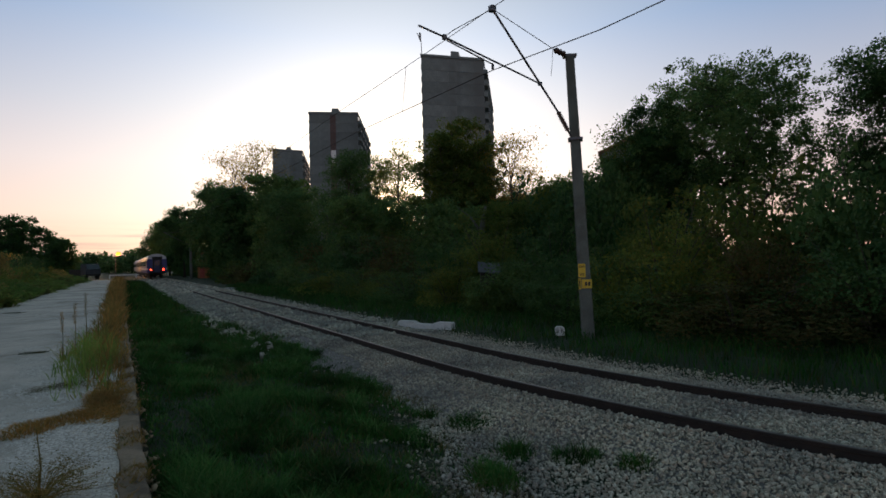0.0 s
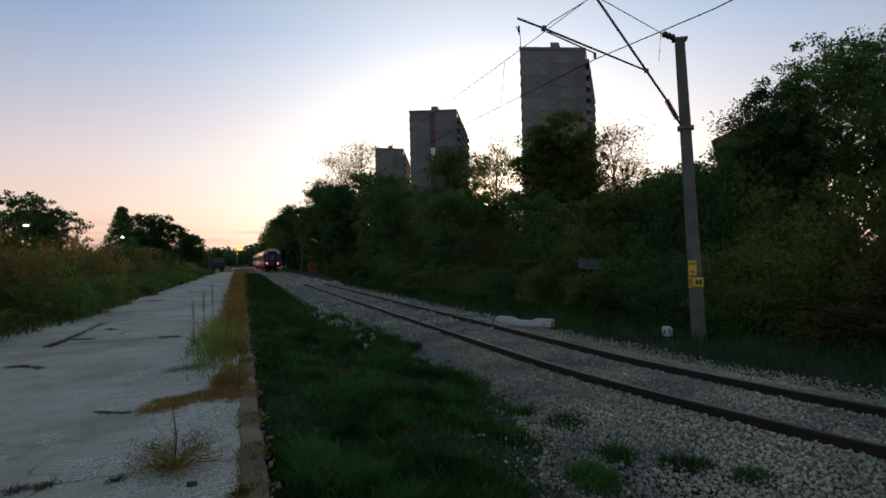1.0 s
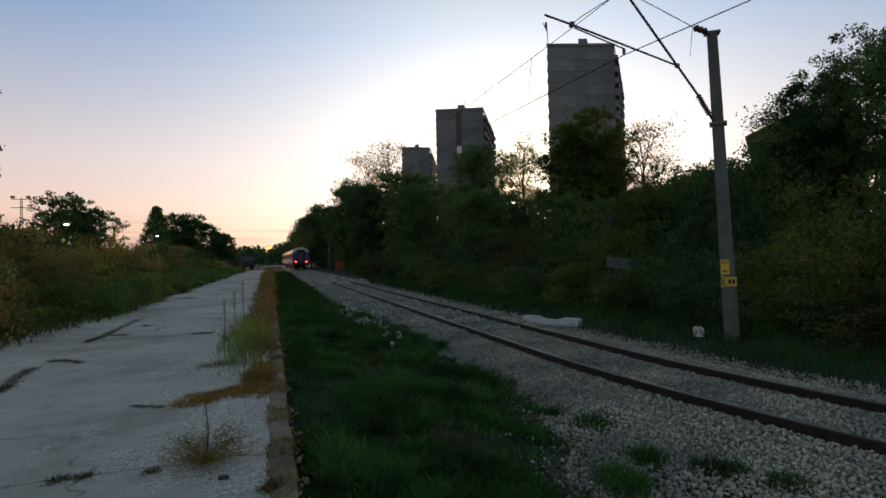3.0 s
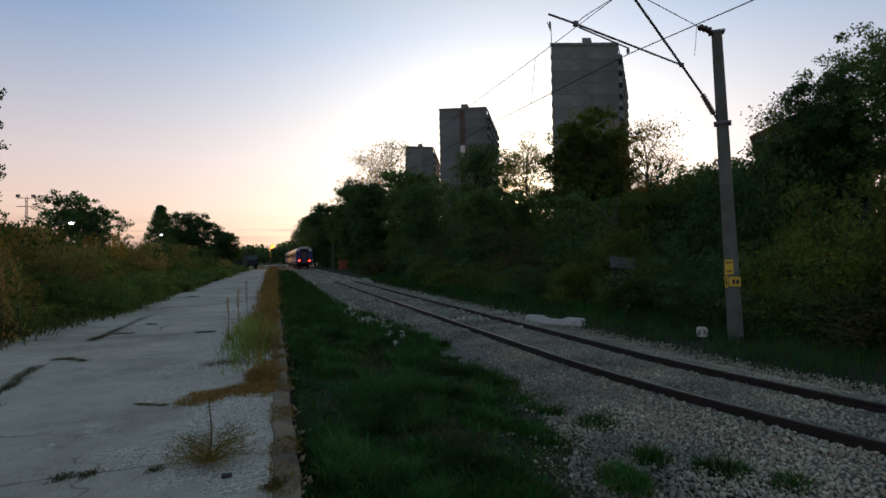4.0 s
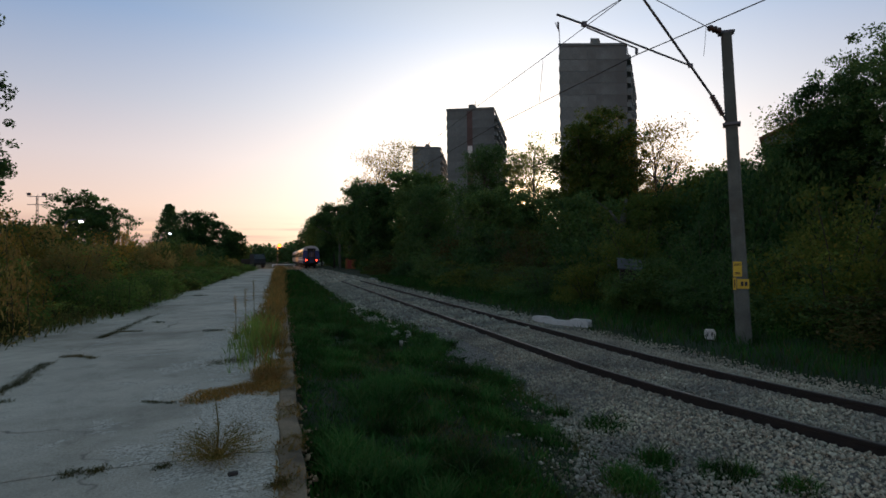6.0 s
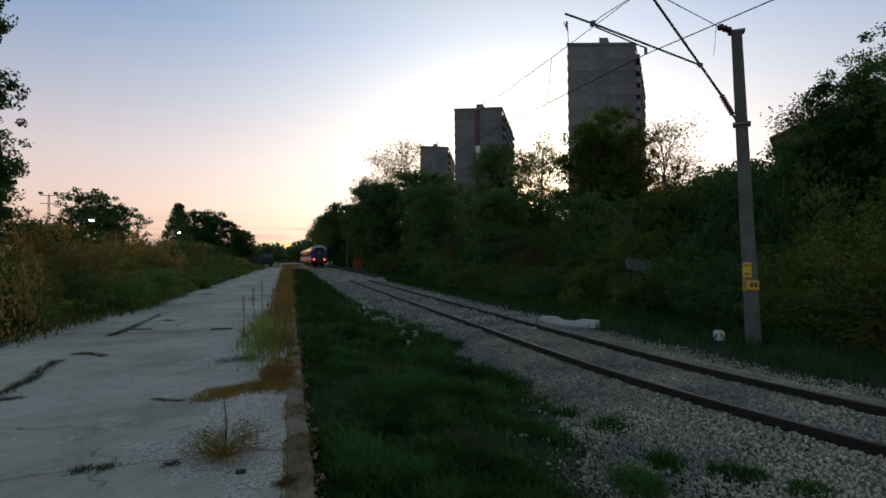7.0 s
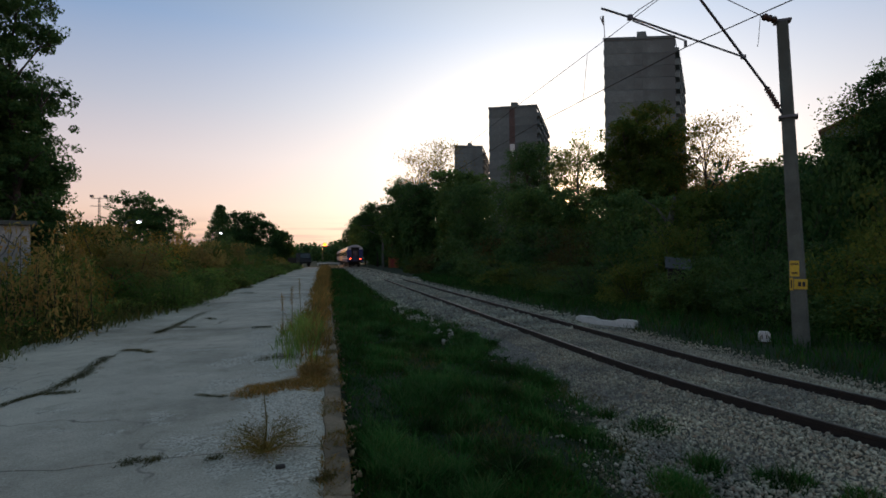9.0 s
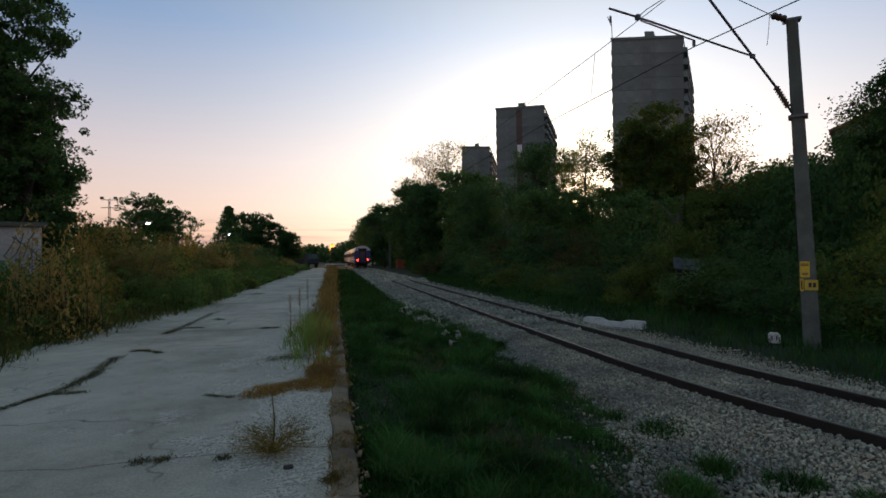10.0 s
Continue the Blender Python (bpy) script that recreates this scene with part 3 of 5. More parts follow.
contact = [(6.72, -6.0, 4.9), (6.39, 5.84, 5.08), (6.2, 8.37, 5.225), (5.97, 14.84, 5.40), (5.75, 30, 5.62), (5.6, 55, 5.7), (5.2, 90, 5.6)]
carrier = [(6.5, -30.0, 6.15), (6.35, -6.0, 6.2), (6.25, 8.40, 6.46), (6.2, 12.0, 6.46), (6.15, 16.4, 6.50), (5.9, 35, 6.4), (5.6, 60, 6.5), (5.2, 90, 6.9)]
solid("contact_wire", Geo().tube(contact, 0.009, 6), M_WIRE, "thin dark contact wire above the track", "wire")
solid("carrier_wire", Geo().tube(carrier, 0.008, 6), M_WIRE, "thin dark carrier wire hung from the mast", "wire")


def along(line, y):
    for a, b in zip(line[:-1], line[1:]):
        if a[1] <= y <= b[1]:
            return Vector(a).lerp(Vector(b), (y - a[1]) / (b[1] - a[1]))


for y in (12.0, 20.0, 30.0, 42.0):
    solid("dropper", Geo().tube([along(carrier, y), along(contact, y)], 0.006, 5), M_WIRE, "thin vertical dropper between carrier and contact wire", "wire", group="droppers of the overhead line")

# second, far mast
mast2 = thing("catenary_mast", (9.1, 90.0, -0.2), "far grey overhead-line mast beside the trees", "mast")
part("shaft", square_taper(Geo(), (0, 0, -0.1), (0, 0, 9.4), 0.38, 0.24), M_POLE, mast2)
part("arm", Geo().tube([(0, 0, 5.0), (-3.6, 0, 7.0)], 0.04, 6), M_STEEL, mast2)
part("tie", Geo().tube([(0, 0, 7.1), (-3.6, 0, 7.0)], 0.02, 6), M_STEEL, mast2)

# marker stone and the concrete sleeper left lying beside the track
post = thing("hectometre_post", (8.98, 9.76, -0.42), "low white-capped concrete hectometre post", "marker post", rz=-38)
post.scale = (0.84, 0.84, 0.86)
part("foot", Geo().box((0, 0, 0.08), (0.21, 0.15, 0.20), 0.02), M_BARK, post)
g = Geo()
out = [(-0.125, 0.175), (0.125, 0.175), (0.13, 0.37), (0.09, 0.42), (-0.09, 0.42), (-0.13, 0.37)]
g.extrude(out, -0.085, 0.085)
cap = part("cap", g, M_WHITE, post, "white painted cap")
for xx in (-0.055, 0.045):
    part("mark", Geo().box((xx, -0.09, 0.30), (0.026, 0.008, 0.10)), M_BLACK, cap)

sl = Geo()
# a sleeper with sunken middle, lying beside the ballast
sec = [(-1.2, 0.16, 0.14), (-1.14, 0.20, 0.155), (-0.55, 0.20, 0.145), (-0.3, 0.13, 0.12), (0.3, 0.13, 0.12), (0.55, 0.20, 0.145), (1.14, 0.20, 0.155), (1.2, 0.16, 0.14)]
vs = []
for s, hgt, hw in sec:
    vs += [(-hw, s, 0), (hw, s, 0), (hw * 0.75, s, hgt), (-hw * 0.75, s, hgt)]
fs = []
for i in range(len(sec) - 1):
    for q in range(4):
        a, b = i * 4 + q, i * 4 + (q + 1) % 4
        fs.append((a, b, b + 4, a + 4))
sl.add(vs, fs + [(3, 2, 1, 0), (28, 29, 30, 31)])
sleeper = solid("concrete_sleeper", sl, M_SLEEPER, "pale spare concrete sleeper lying beside the track", "sleeper")
sleeper.matrix_world = pose(7.56, 13.8, -0.36, 0, 0, 29) @ Matrix.Diagonal((1.0, 0.76, 1.0, 1.0))
sl2 = solid("concrete_sleeper", sleeper.data, M_SLEEPER, "pale broken concrete sleeper lying far along the track", "sleeper")
sl2.matrix_world = pose(8.2, 47.0, -0.38, 0, 3, 30)

# ---------------------------------------------------------------- train


def coach(y_rear, length, body_mat, lower_mat, roof_mat, label, tail):
    xc = track_x(y_rear + length / 2)
    c = thing("railway_coach", (xc, y_rear, -0.2), label, "railway coach", "coaches of the train", rz=math.degrees(math.atan(0.008)))
    L, W = length, 1.42
    wall = [(-W + 0.03, 1.0), (W - 0.03, 1.0), (W, 1.3), (W, 2.6), (W - 0.06, 3.2), (-W + 0.06, 3.2), (-W, 2.6), (-W, 1.3)]
    part("body", Geo().extrude(wall, 0.25, L - 0.25), body_mat, c)
    arch = [(-W + 0.06, 3.203)] + [((W - 0.06) * -math.cos(a), 3.203 + 0.85 * math.sin(a)) for a in np.linspace(0.18, math.pi - 0.18, 14)] + [(W - 0.06, 3.203)]
    part("roof", Geo().extrude(arch, 0.2, L - 0.2), roof_mat, c, "pale curved roof")
    for s in (-1, 1):
        part("window_band", Geo().box((s * (W - 0.012), L / 2, 2.56), (0.03, L - 2.9, 1.2), 0.008), M_BAND if tail else body_mat, c, "pale grey band round the windows")
        part("roof_gutter", Geo().box((s * (W - 0.05), L / 2, 3.2), (0.07, L - 0.5, 0.05), 0.01), M_UNDER, c)
        part("stripe", Geo().box((s * (W + 0.006), L / 2, 1.62), (0.012, L - 2.6, 0.24)), M_WHITE if tail else M_CREAM, c)
        n = 11
        for i in range(n):
            y = 2.6 + (L - 5.2) * i / (n - 1)
            w = part("window", Geo().box((s * (W + 0.006), y, 2.52), (0.03, 1.15, 0.92), 0.01), M_STEEL, c)
            part("pane", Geo().box((s * (W + 0.022), y, 2.40), (0.008, 1.02, 0.56)), M_GLASS, w)
            part("vent_pane", Geo().box((s * (W + 0.022), y, 2.81), (0.008, 1.02, 0.20)), M_GLASS, w)
        for y in (0.95, L - 0.95):
            d = part("door", Geo().box((s * (W + 0.002), y, 2.1), (0.03, 0.85, 2.05), 0.012), lower_mat, c)
            part("pane", Geo().box((s * (W + 0.02), y, 2.62), (0.008, 0.4, 0.75)), M_GLASS, d)
            part("step", Geo().box((s * (W - 0.12), y, 0.72), (0.26, 0.7, 0.05), 0.01), M_UNDER, c)
    for y in (0.25, L - 0.25):
        s = -1 if y < 1 else 1
        e = part("end_wall", Geo().box((0, y + s * 0.02, 2.1), (2.66, 0.06, 2.16), 0.02), body_mat, c)
        part("gangway", Geo().box((0, y + s * 0.12, 2.15), (1.28, 0.2, 2.3), 0.06), M_UNDER, e, "black rubber gangway bellows")
        part("gangway_hood", Geo().box((0, y + s * 0.14, 3.42), (1.5, 0.24, 0.34), 0.05), M_UNDER, e)
        part("gangway_door", Geo().box((0, y + s * 0.23, 2.05), (0.86, 0.03, 1.95), 0.01), M_DARKBLUE, e)
        for xx in (-0.2, 0.2):
            part("pane", Geo().box((xx, y + s * 0.25, 2.5), (0.16, 0.012, 0.8)), M_GLASS, e)
        for xx in (-0.87, 0.87):
            part("buffer", Geo().tube([(xx, y, 1.05), (xx, y + s * 0.38, 1.05), (xx, y + s * 0.38, 1.05), (xx, y + s * 0.46, 1.05)], [0.09, 0.09, 0.23, 0.21], 12), M_UNDER, c)
            if tail and y < 1:
                lamp = part("tail_lamp", Geo().tube([(xx * 1.02, y - 0.02, 1.52), (xx * 1.02, y - 0.12, 1.52)], 0.16, 12), M_UNDER, c)
                part("lens", Geo().tube([(xx * 1.02, y - 0.12, 1.52), (xx * 1.02, y - 0.16, 1.52)], [0.135, 0.10], 12), M_TAIL, lamp, "glowing red tail lamp")
                part("corner_panel", Geo().box((xx * 1.52, y - 0.02, 1.62), (0.2, 0.05, 0.26)), M_WHITE, c)
    part("underframe", Geo().box((0, L / 2, 0.92), (2.5, L - 0.7, 0.22), 0.03).box((0, L / 2, 0.62), (2.0, 6.0, 0.5), 0.05), M_UNDER, c)
    for y in (4.0, L - 4.0):
        b = part("bogie", Geo().box((-0.98, y, 0.55), (0.14, 3.2, 0.28), 0.04).box((0.98, y, 0.55), (0.14, 3.2, 0.28), 0.04).box((0, y, 0.62), (2.0, 0.5, 0.2), 0.04), M_UNDER, c)
        for dy in (-1.25, 1.25):
            for xx in (-0.75, 0.75):
                part("wheel", Geo().tube([(xx - 0.06, y + dy, 0.46), (xx + 0.06, y + dy, 0.46)], 0.46, 20), M_UNDER, b)
    return c


REAR = 98.0
coach(REAR, 24.6, M_BLUE, M_BLUE, M_ROOF, "blue passenger coach with white stripe and lit red tail lamps", True)
coach(REAR + 25.0, 24.6, M_CREAM, M_RED, M_ROOF, "red and cream passenger coach on the track", False)
coach(REAR + 50.0, 24.6, M_CREAM, M_RED, M_ROOF, "red and cream passenger coach on the track", False)

# ---------------------------------------------------------------- tower blocks


def tower(fl, fr, depth, height, floors, label, red_strip, antenna):
    """A panel-built block: fl and fr are the feet of its gable, depth the way to its back."""
    fl, fr, dp = Vector((*fl, 0)), Vector((*fr, 0)), Vector((*depth, 0))
    u = (fr - fl)
    w = u.length
    u.normalize()
    dn = dp.normalized()
    t = thing("apartment_tower", fl, label, "apartment building", "tower blocks behind the trees")
    h = height

    def quad_prism(a, b, z0, z1, back, lift=0.0):
        """A prism over the gable's stretch a to b, back metres deep, standing lift out of it."""
        p = [u * a - dn * lift, u * b - dn * lift, u * b + dn * back, u * a + dn * back]
        vs = [(q.x, q.y, z) for z in (z0, z1) for q in p]
        return Geo().add(vs, [(3, 2, 1, 0), (4, 5, 6, 7), (0, 1, 5, 4), (1, 2, 6, 5), (2, 3, 7, 6), (3, 0, 4, 7)])

    part("core", quad_prism(0, w, 0, h - 0.2, dp.length), M_JOINT, t)
    fh = (h - 1.0) / floors
    mid0, mid1 = w * 0.43, w * 0.545
    cols = ((0.03, mid0 - 0.04, M_PANEL), (mid0, mid1, M_REDPANEL if red_strip else M_PANEL), (mid1 + 0.04, w - 0.03, M_PANEL))
    shared = {}
    for f in range(max(0, floors - 13), floors):
        for c, (a, b, mat_) in enumerate(cols):
            if c not in shared:
                shared[c] = quad_prism(a, b, 0.03, fh - 0.03, 0.0, 0.14 if c != 1 else (0.05 if red_strip else 0.22)).mesh("panel")
            p = part("panel", shared[c], mat_, t)
            p.location.z = f * fh
            if c == 1 and red_strip and f == floors - 5:
                part("sign_board", quad_prism(mid0 + 0.2, mid1 - 0.1, f * fh - 1.6, f * fh + 2.2, 0, 0.3), M_WHITE, t, "pale board on the gable")
    part("parapet", quad_prism(-0.15, w + 0.15, h - 0.55, h, dp.length + 0.2, 0.2), M_PANEL, t)
    part("lift_house", quad_prism(w * 0.47, w * 0.60, h, h + 1.1, 5.0, 0.2), M_PANEL, t)
    # balconies down both long sides
    n_d = 6
    for side, base, sgn in (("left", 0.0, -0.22), ("right", w, 1)):
        for f in range(max(0, floors - 13), floors):
            for k in range(n_d):
                q0 = 0.5 + k * dp.length / n_d
                a = u * base + dn * q0
                b = a + dn * (dp.length / n_d * 0.62)
                o = u * (sgn * 0.95)
                z0 = f * fh + 0.1
                vs = [(p.x, p.y, z) for z in (z0, z0 + 1.15) for p in (a, b, b + o, a + o)]
                bal = part("balcony", Geo().add(vs, [(3, 2, 1, 0), (4, 5, 6, 7), (0, 1, 5, 4), (1, 2, 6, 5), (2, 3, 7, 6), (3, 0, 4, 7)]), M_PANEL, t)
                if sgn > 0 and k < 4:
                    wv = [(p.x, p.y, z) for z in (z0 + 1.2, z0 + fh - 0.4) for p in (a, b, b + o * 0.1, a + o * 0.1)]
                    part("window", Geo().add(wv, [(3, 2, 1, 0), (4, 5, 6, 7), (0, 1, 5, 4), (1, 2, 6, 5), (2, 3, 7, 6), (3, 0, 4, 7)]), M_GLASS, bal)
    if antenna:
        m = part("antenna", Geo().tube([(0.5, 0.5, h), (0.3, 0.5, h + 5.2)], 0.09, 5).tube([(0.3, 0.5, h + 3.0), (-0.6, 0.5, h + 5.0)], 0.1, 5), M_STEEL, t)
        part("antenna_panel", Geo().box((0.1, 0.5, h + 4.4), (0.35, 0.3, 1.6), 0.05), M_STEEL, m)
    else:
        part("antenna", Geo().tube([u * (w * 0.62) + Vector((0, 0, h)), u * (w * 0.62) + Vector((0, 0, h + 2.6))], 0.08, 5), M_STEEL, t)
    return t


TZ = 50.0
def foot(az, el):
    return polar(az, (TZ - 1.6) / math.tan(radians(el)))


def toward(az, n):
    return polar(az, n)


tower(foot(28.95, 21.0), foot(35.55, 20.35), toward(38.4, 38), TZ, 18, "tall grey concrete-panel apartment tower with side balconies", False, True)
tower(foot(17.12, 15.3), foot(22.1, 15.38), toward(28.5, 38), TZ, 18, "grey panel apartment tower with a dark red stripe", True, False)
tower(foot(13.45, 11.6), foot(16.4, 11.5), toward(21.0, 38), TZ, 18, "far grey panel apartment tower behind trees", False, False)

# ---------------------------------------------------------------- trees and scrub


def tree_meshes(seed, H, R, base, clumps, per, leaf, gap=0.0, spread=0.55, limbs=12, squash=1.0):
    r = rng(seed)
    wood = Geo()
    bend = r.normal(0, 0.05 * H, 2)
    r0 = 0.012 * H + 0.05
    trunk = [(bend[0] * q * q, bend[1] * q * q + 0.02 * H * math.sin(q * 5 + seed), H * 0.86 * q) for q in np.linspace(0, 1, 8)]
    wood.tube([(0, 0, -0.3)] + trunk[1:], [r0 * 1.25] + [r0 * (1 - 0.88 * q) for q in np.linspace(0, 1, 8)[1:]], 7)
    cz, ch = (base + H) / 2, (H - base) / 2
    tips = []
    for i in range(limbs):
        q = 0.22 + 0.72 * (i + r.uniform(-0.3, 0.3)) / limbs
        k = min(6, max(0, int(q * 7)))
        s = Vector(trunk[k]).lerp(Vector(trunk[k + 1]), q * 7 - k)
        az = i * 2.4 + r.uniform(-0.4, 0.4)
        zt = base + (H - base) * min(0.97, max(0.1, (q - 0.1) * 1.05 + r.uniform(-0.1, 0.12)))
        rad = R * math.sqrt(max(0.08, 1 - ((zt - cz) / ch) ** 2)) * r.uniform(0.7, 1.0)
        e = Vector((bend[0] * 0.6 + rad * math.cos(az), bend[1] * 0.6 + rad * math.sin(az), max(zt, s.z * 0.7)))
        m = s.lerp(e, 0.5) + Vector((r.normal(0, 0.06 * R), r.normal(0, 0.06 * R), 0.05 * H))
        lr = r0 * (1 - 0.8 * q) * 0.5 + 0.01
        wood.tube([s, m, e], [lr, lr * 0.6, 0.008], 5, False)
        tips.append(e)
        for j in range(4):
            b = s.lerp(m, 1) if j % 2 else m.lerp(e, 0.45)
            d = Vector((r.normal(0, 1), r.normal(0, 1), r.uniform(-0.2, 1.1))).normalized() * R * r.uniform(0.25, 0.5)
            wood.tube([b, b + d * 0.5 + Vector((0, 0, 0.03 * H)), b + d], [lr * 0.45, lr * 0.3, 0.006], 4, False)
            tips.append(b + d)
    # rounded boughs of foliage round the limbs' ends, thick outside and open between
    boughs = []
    for i, t in enumerate(tips):
        p = np.array(t) * np.array([0.84, 0.84, 1.0]) + np.array([bend[0] * 0.1, bend[1] * 0.1, 0.0])
        rl = R * r.uniform(0.22, 0.40) * (1.15 if i % 5 == 0 else 0.8)
        p[2] = min(p[2], H - rl * 0.8)
        if p[2] > base - 0.2 * ch:
            boughs.append((p, rl))
    boughs.append((np.array([bend[0] * 0.75, bend[1] * 0.75, H - R * 0.36]), R * 0.38))
    wt = np.array([rl ** 2 for _, rl in boughs])
    pick = r.choice(len(boughs), clumps, p=wt / wt.sum())
    d = r.normal(0, 1, (clumps, 3))
    d[:, 2] += 0.25
    d /= np.linalg.norm(d, axis=1)[:, None]
    rr = r.uniform(0.12, 1.0, clumps) ** (0.30 if gap < 0.09 else 0.6)
    cen = np.array([boughs[k][0] for k in pick]) + d * (np.array([boughs[k][1] for k in pick]) * rr)[:, None] * np.array([1.0, 1.0, 0.85])
    fill = clumps // 3 if gap < 0.09 else 0
    if fill:
        e = np.clip(r.normal(0, 0.42, (fill, 3)), -0.8, 0.8)
        cen = np.concatenate([cen, np.array([bend[0] * 0.5, bend[1] * 0.5, cz]) + e * np.array([R, R, ch])])
    rc = spread * r.uniform(0.4, 1.0, len(cen))
    pts = np.repeat(cen, per, 0)
    sp = np.repeat(rc, per)[:, None]
    v, f = leaves(r, pts, leaf, sp * (0.42 if gap < 0.09 else 0.8), squash * 0.75, 0.6)
    return wood.mesh("trunk", True), np_mesh("crown", v, f)


def tree(at, meshes, leaf_mat, label, rz=0.0, scale=1.0, name="tree", group=""):
    t = thing(name, at, label, "tree", group, rz=rz)
    t.scale = (scale, scale, scale)
    part("trunk", meshes[0], M_BARK, t)
    me = meshes[1]
    c = part("crown", me, leaf_mat, t)
    if me.materials[0] != leaf_mat:
        c.material_slots[0].link = "OBJECT"
        c.material_slots[0].material = leaf_mat
    return t


# trees beyond the track, in the order of their distance: place, height, spread, kind
G_DARK, G_OLIVE, G_THIN = "dark leafy tree standing behind the trackside scrub", "olive-leaved tree behind the trackside scrub", "half-bare tree with thin yellowing leaves"
for i, (x, y, H, R, base, kind) in enumerate([
        (20.7, 12.2, 9.2, 3.8, 2.4, "dark"), (19.5, 14.8, 8.2, 1.9, 2.2, "dark"), (22.8, 7.6, 8.8, 2.4, 2.2, "dark"), (23.5, 4.5, 9.6, 3.0, 2.4, "dark"),
        (18.6, 16.6, 5.9, 1.9, 1.0, "dark"), (20.0, 16.4, 7.9, 1.3, 4.4, "semi"), (20.3, 19.4, 5.6, 2.4, 1.0, "dark"), (21.6, 23.6, 6.3, 2.9, 1.0, "olive"),
        (23.8, 29.7, 10.6, 2.7, 2.6, "thin"), (20.5, 32.0, 11.5, 2.9, 2.0, "olive"), (18.4, 31.0, 10.0, 2.5, 1.0, "olive"), (22.8, 32.9, 10.4, 2.6, 1.0, "olive"), (21.8, 44.7, 13.0, 2.2, 3.0, "semi"),
        (22.2, 50.3, 12.2, 2.0, 3.0, "semi"), (17.4, 46.9, 12.1, 3.4, 1.5, "dark"), (16.1, 63.0, 12.6, 4.0, 1.0, "dark"), (14.6, 54.0, 9.4, 3.2, 0.8, "dark"),
        (14.4, 88.9, 19.8, 4.0, 8.0, "thin"), (18.7, 88.0, 21.6, 4.2, 8.0, "thin"), (12.0, 84.3, 14.2, 3.7, 1.0, "dark"),
        (10.0, 109.7, 13.2, 3.8, 1.0, "dark"), (9.6, 139.0, 13.0, 4.0, 1.0, "dark"), (9.0, 170.0, 12.6, 4.2, 1.0, "dark"), (13.0, 73.0, 12.0, 4.0, 0.8, "dark"),
        (26.5, 60.0, 6.2, 3.6, 0.4, "dark"), (31.0, 64.0, 6.6, 3.6, 0.4, "dark"), (24.5, 40.0, 7.0, 3.0, 0.4, "dark"), (20.0, 42.0, 7.2, 2.8, 0.4, "dark"), (27.0, 34.0, 7.0, 2.8, 0.4, "dark"), (27.5, 30.0, 6.6, 2.6, 0.4, "olive"),
        (14.9, 37.5, 7.0, 2.4, 0.5, "dark"), (16.2, 26.5, 5.2, 2.2, 0.4, "dark"), (15.8, 20.5, 4.4, 1.9, 0.4, "olive")]):
    d = math.hypot(x, y)
    leaf = 0.052 if d < 30 else 0.08 if d < 60 else 0.15
    if kind == "dark":
        ms = tree_meshes(10 + i, H, R, base, int(240 + (56 if d < 30 else 30) * R * H / 3), 56 if d < 30 else 30, leaf, 0.08, 0.42 + 0.008 * d, 15)
    elif kind == "olive":
        ms = tree_meshes(10 + i, H, R, base, 420, 46, leaf, 0.04, 0.66, 14)
    elif kind == "semi":
        ms = tree_meshes(10 + i, H, R, base, 300, 30, leaf, 0.09, 0.55, 16)
    else:
        ms = tree_meshes(10 + i, H, R, base, 360 if d < 60 else 360, 18 if d < 60 else 15, leaf * 0.8, 0.1, 0.6 + 0.008 * d, 20)
    mat_ = {"dark": M_LEAF, "olive": M_LEAF_OLIVE, "semi": M_LEAF_OLIVE, "thin": M_LEAF_AUTUMN}[kind]
    tree((x, y, ground_z(x, y)), ms, mat_, {"dark": G_DARK, "olive": G_OLIVE, "semi": G_OLIVE, "thin": G_THIN}[kind], group="trees beyond the track")

# a pale, leaning dead trunk among the leaves
snag = thing("dead_tree", (13.6, 21.0, -0.3), "pale leaning dead trunk among the trackside trees", "tree")
snag.scale = (2.2, 1.0, 0.95)
part("trunk", Geo().tube([(0, 0, 0), (0.12, -0.05, 1.6), (0.42, -0.16, 3.4), (0.52, -0.2, 4.6)], [0.13, 0.11, 0.08, 0.03], 8), M_POLE, snag)
part("branch", Geo().tube([(0.2, -0.08, 2.2), (0.6, -0.1, 3.0), (1.1, 0.0, 3.6)], [0.05, 0.035, 0.012], 6), M_POLE, snag)
part("branch", Geo().tube([(0.40, -0.15, 3.3), (0.15, -0.2, 4.0), (-0.2, -0.25, 4.5)], [0.04, 0.03, 0.01], 6), M_POLE, snag)

# trees beyond the platform road
for i, (x, y, H, R, base) in enumerate([(-11.3, 23.5, 12.2, 2.25, 1.0), (-13.0, 21.9, 15.2, 2.5, 1.6), (-12.2, 25.0, 8.0, 1.6, 0.5), (-21.0, 72.0, 9.6, 4.6, 1.0), (-26.5, 70.0, 5.6, 3.6, 0.6), (-11.9, 89.2, 8.9, 4.4, 0.8), (-10.1, 119.6, 7.6, 3.4, 0.6), (-15.0, 100.0, 7.2, 3.6, 0.6)]):
    d = math.hypot(x, y)
    ms = tree_meshes(60 + i, H, R, base, 620 if d < 40 else 340, 52 if d < 40 else 34, 0.062 if d < 40 else 0.15, 0.05, 0.5 if d < 40 else 1.0, 20 if d < 40 else 13)
    tree((x, y, 0.0), ms, M_LEAF, "tall dark-leaved tree behind the weeds" if d < 40 else "broad dark tree far along the road", group="trees beyond the platform road")
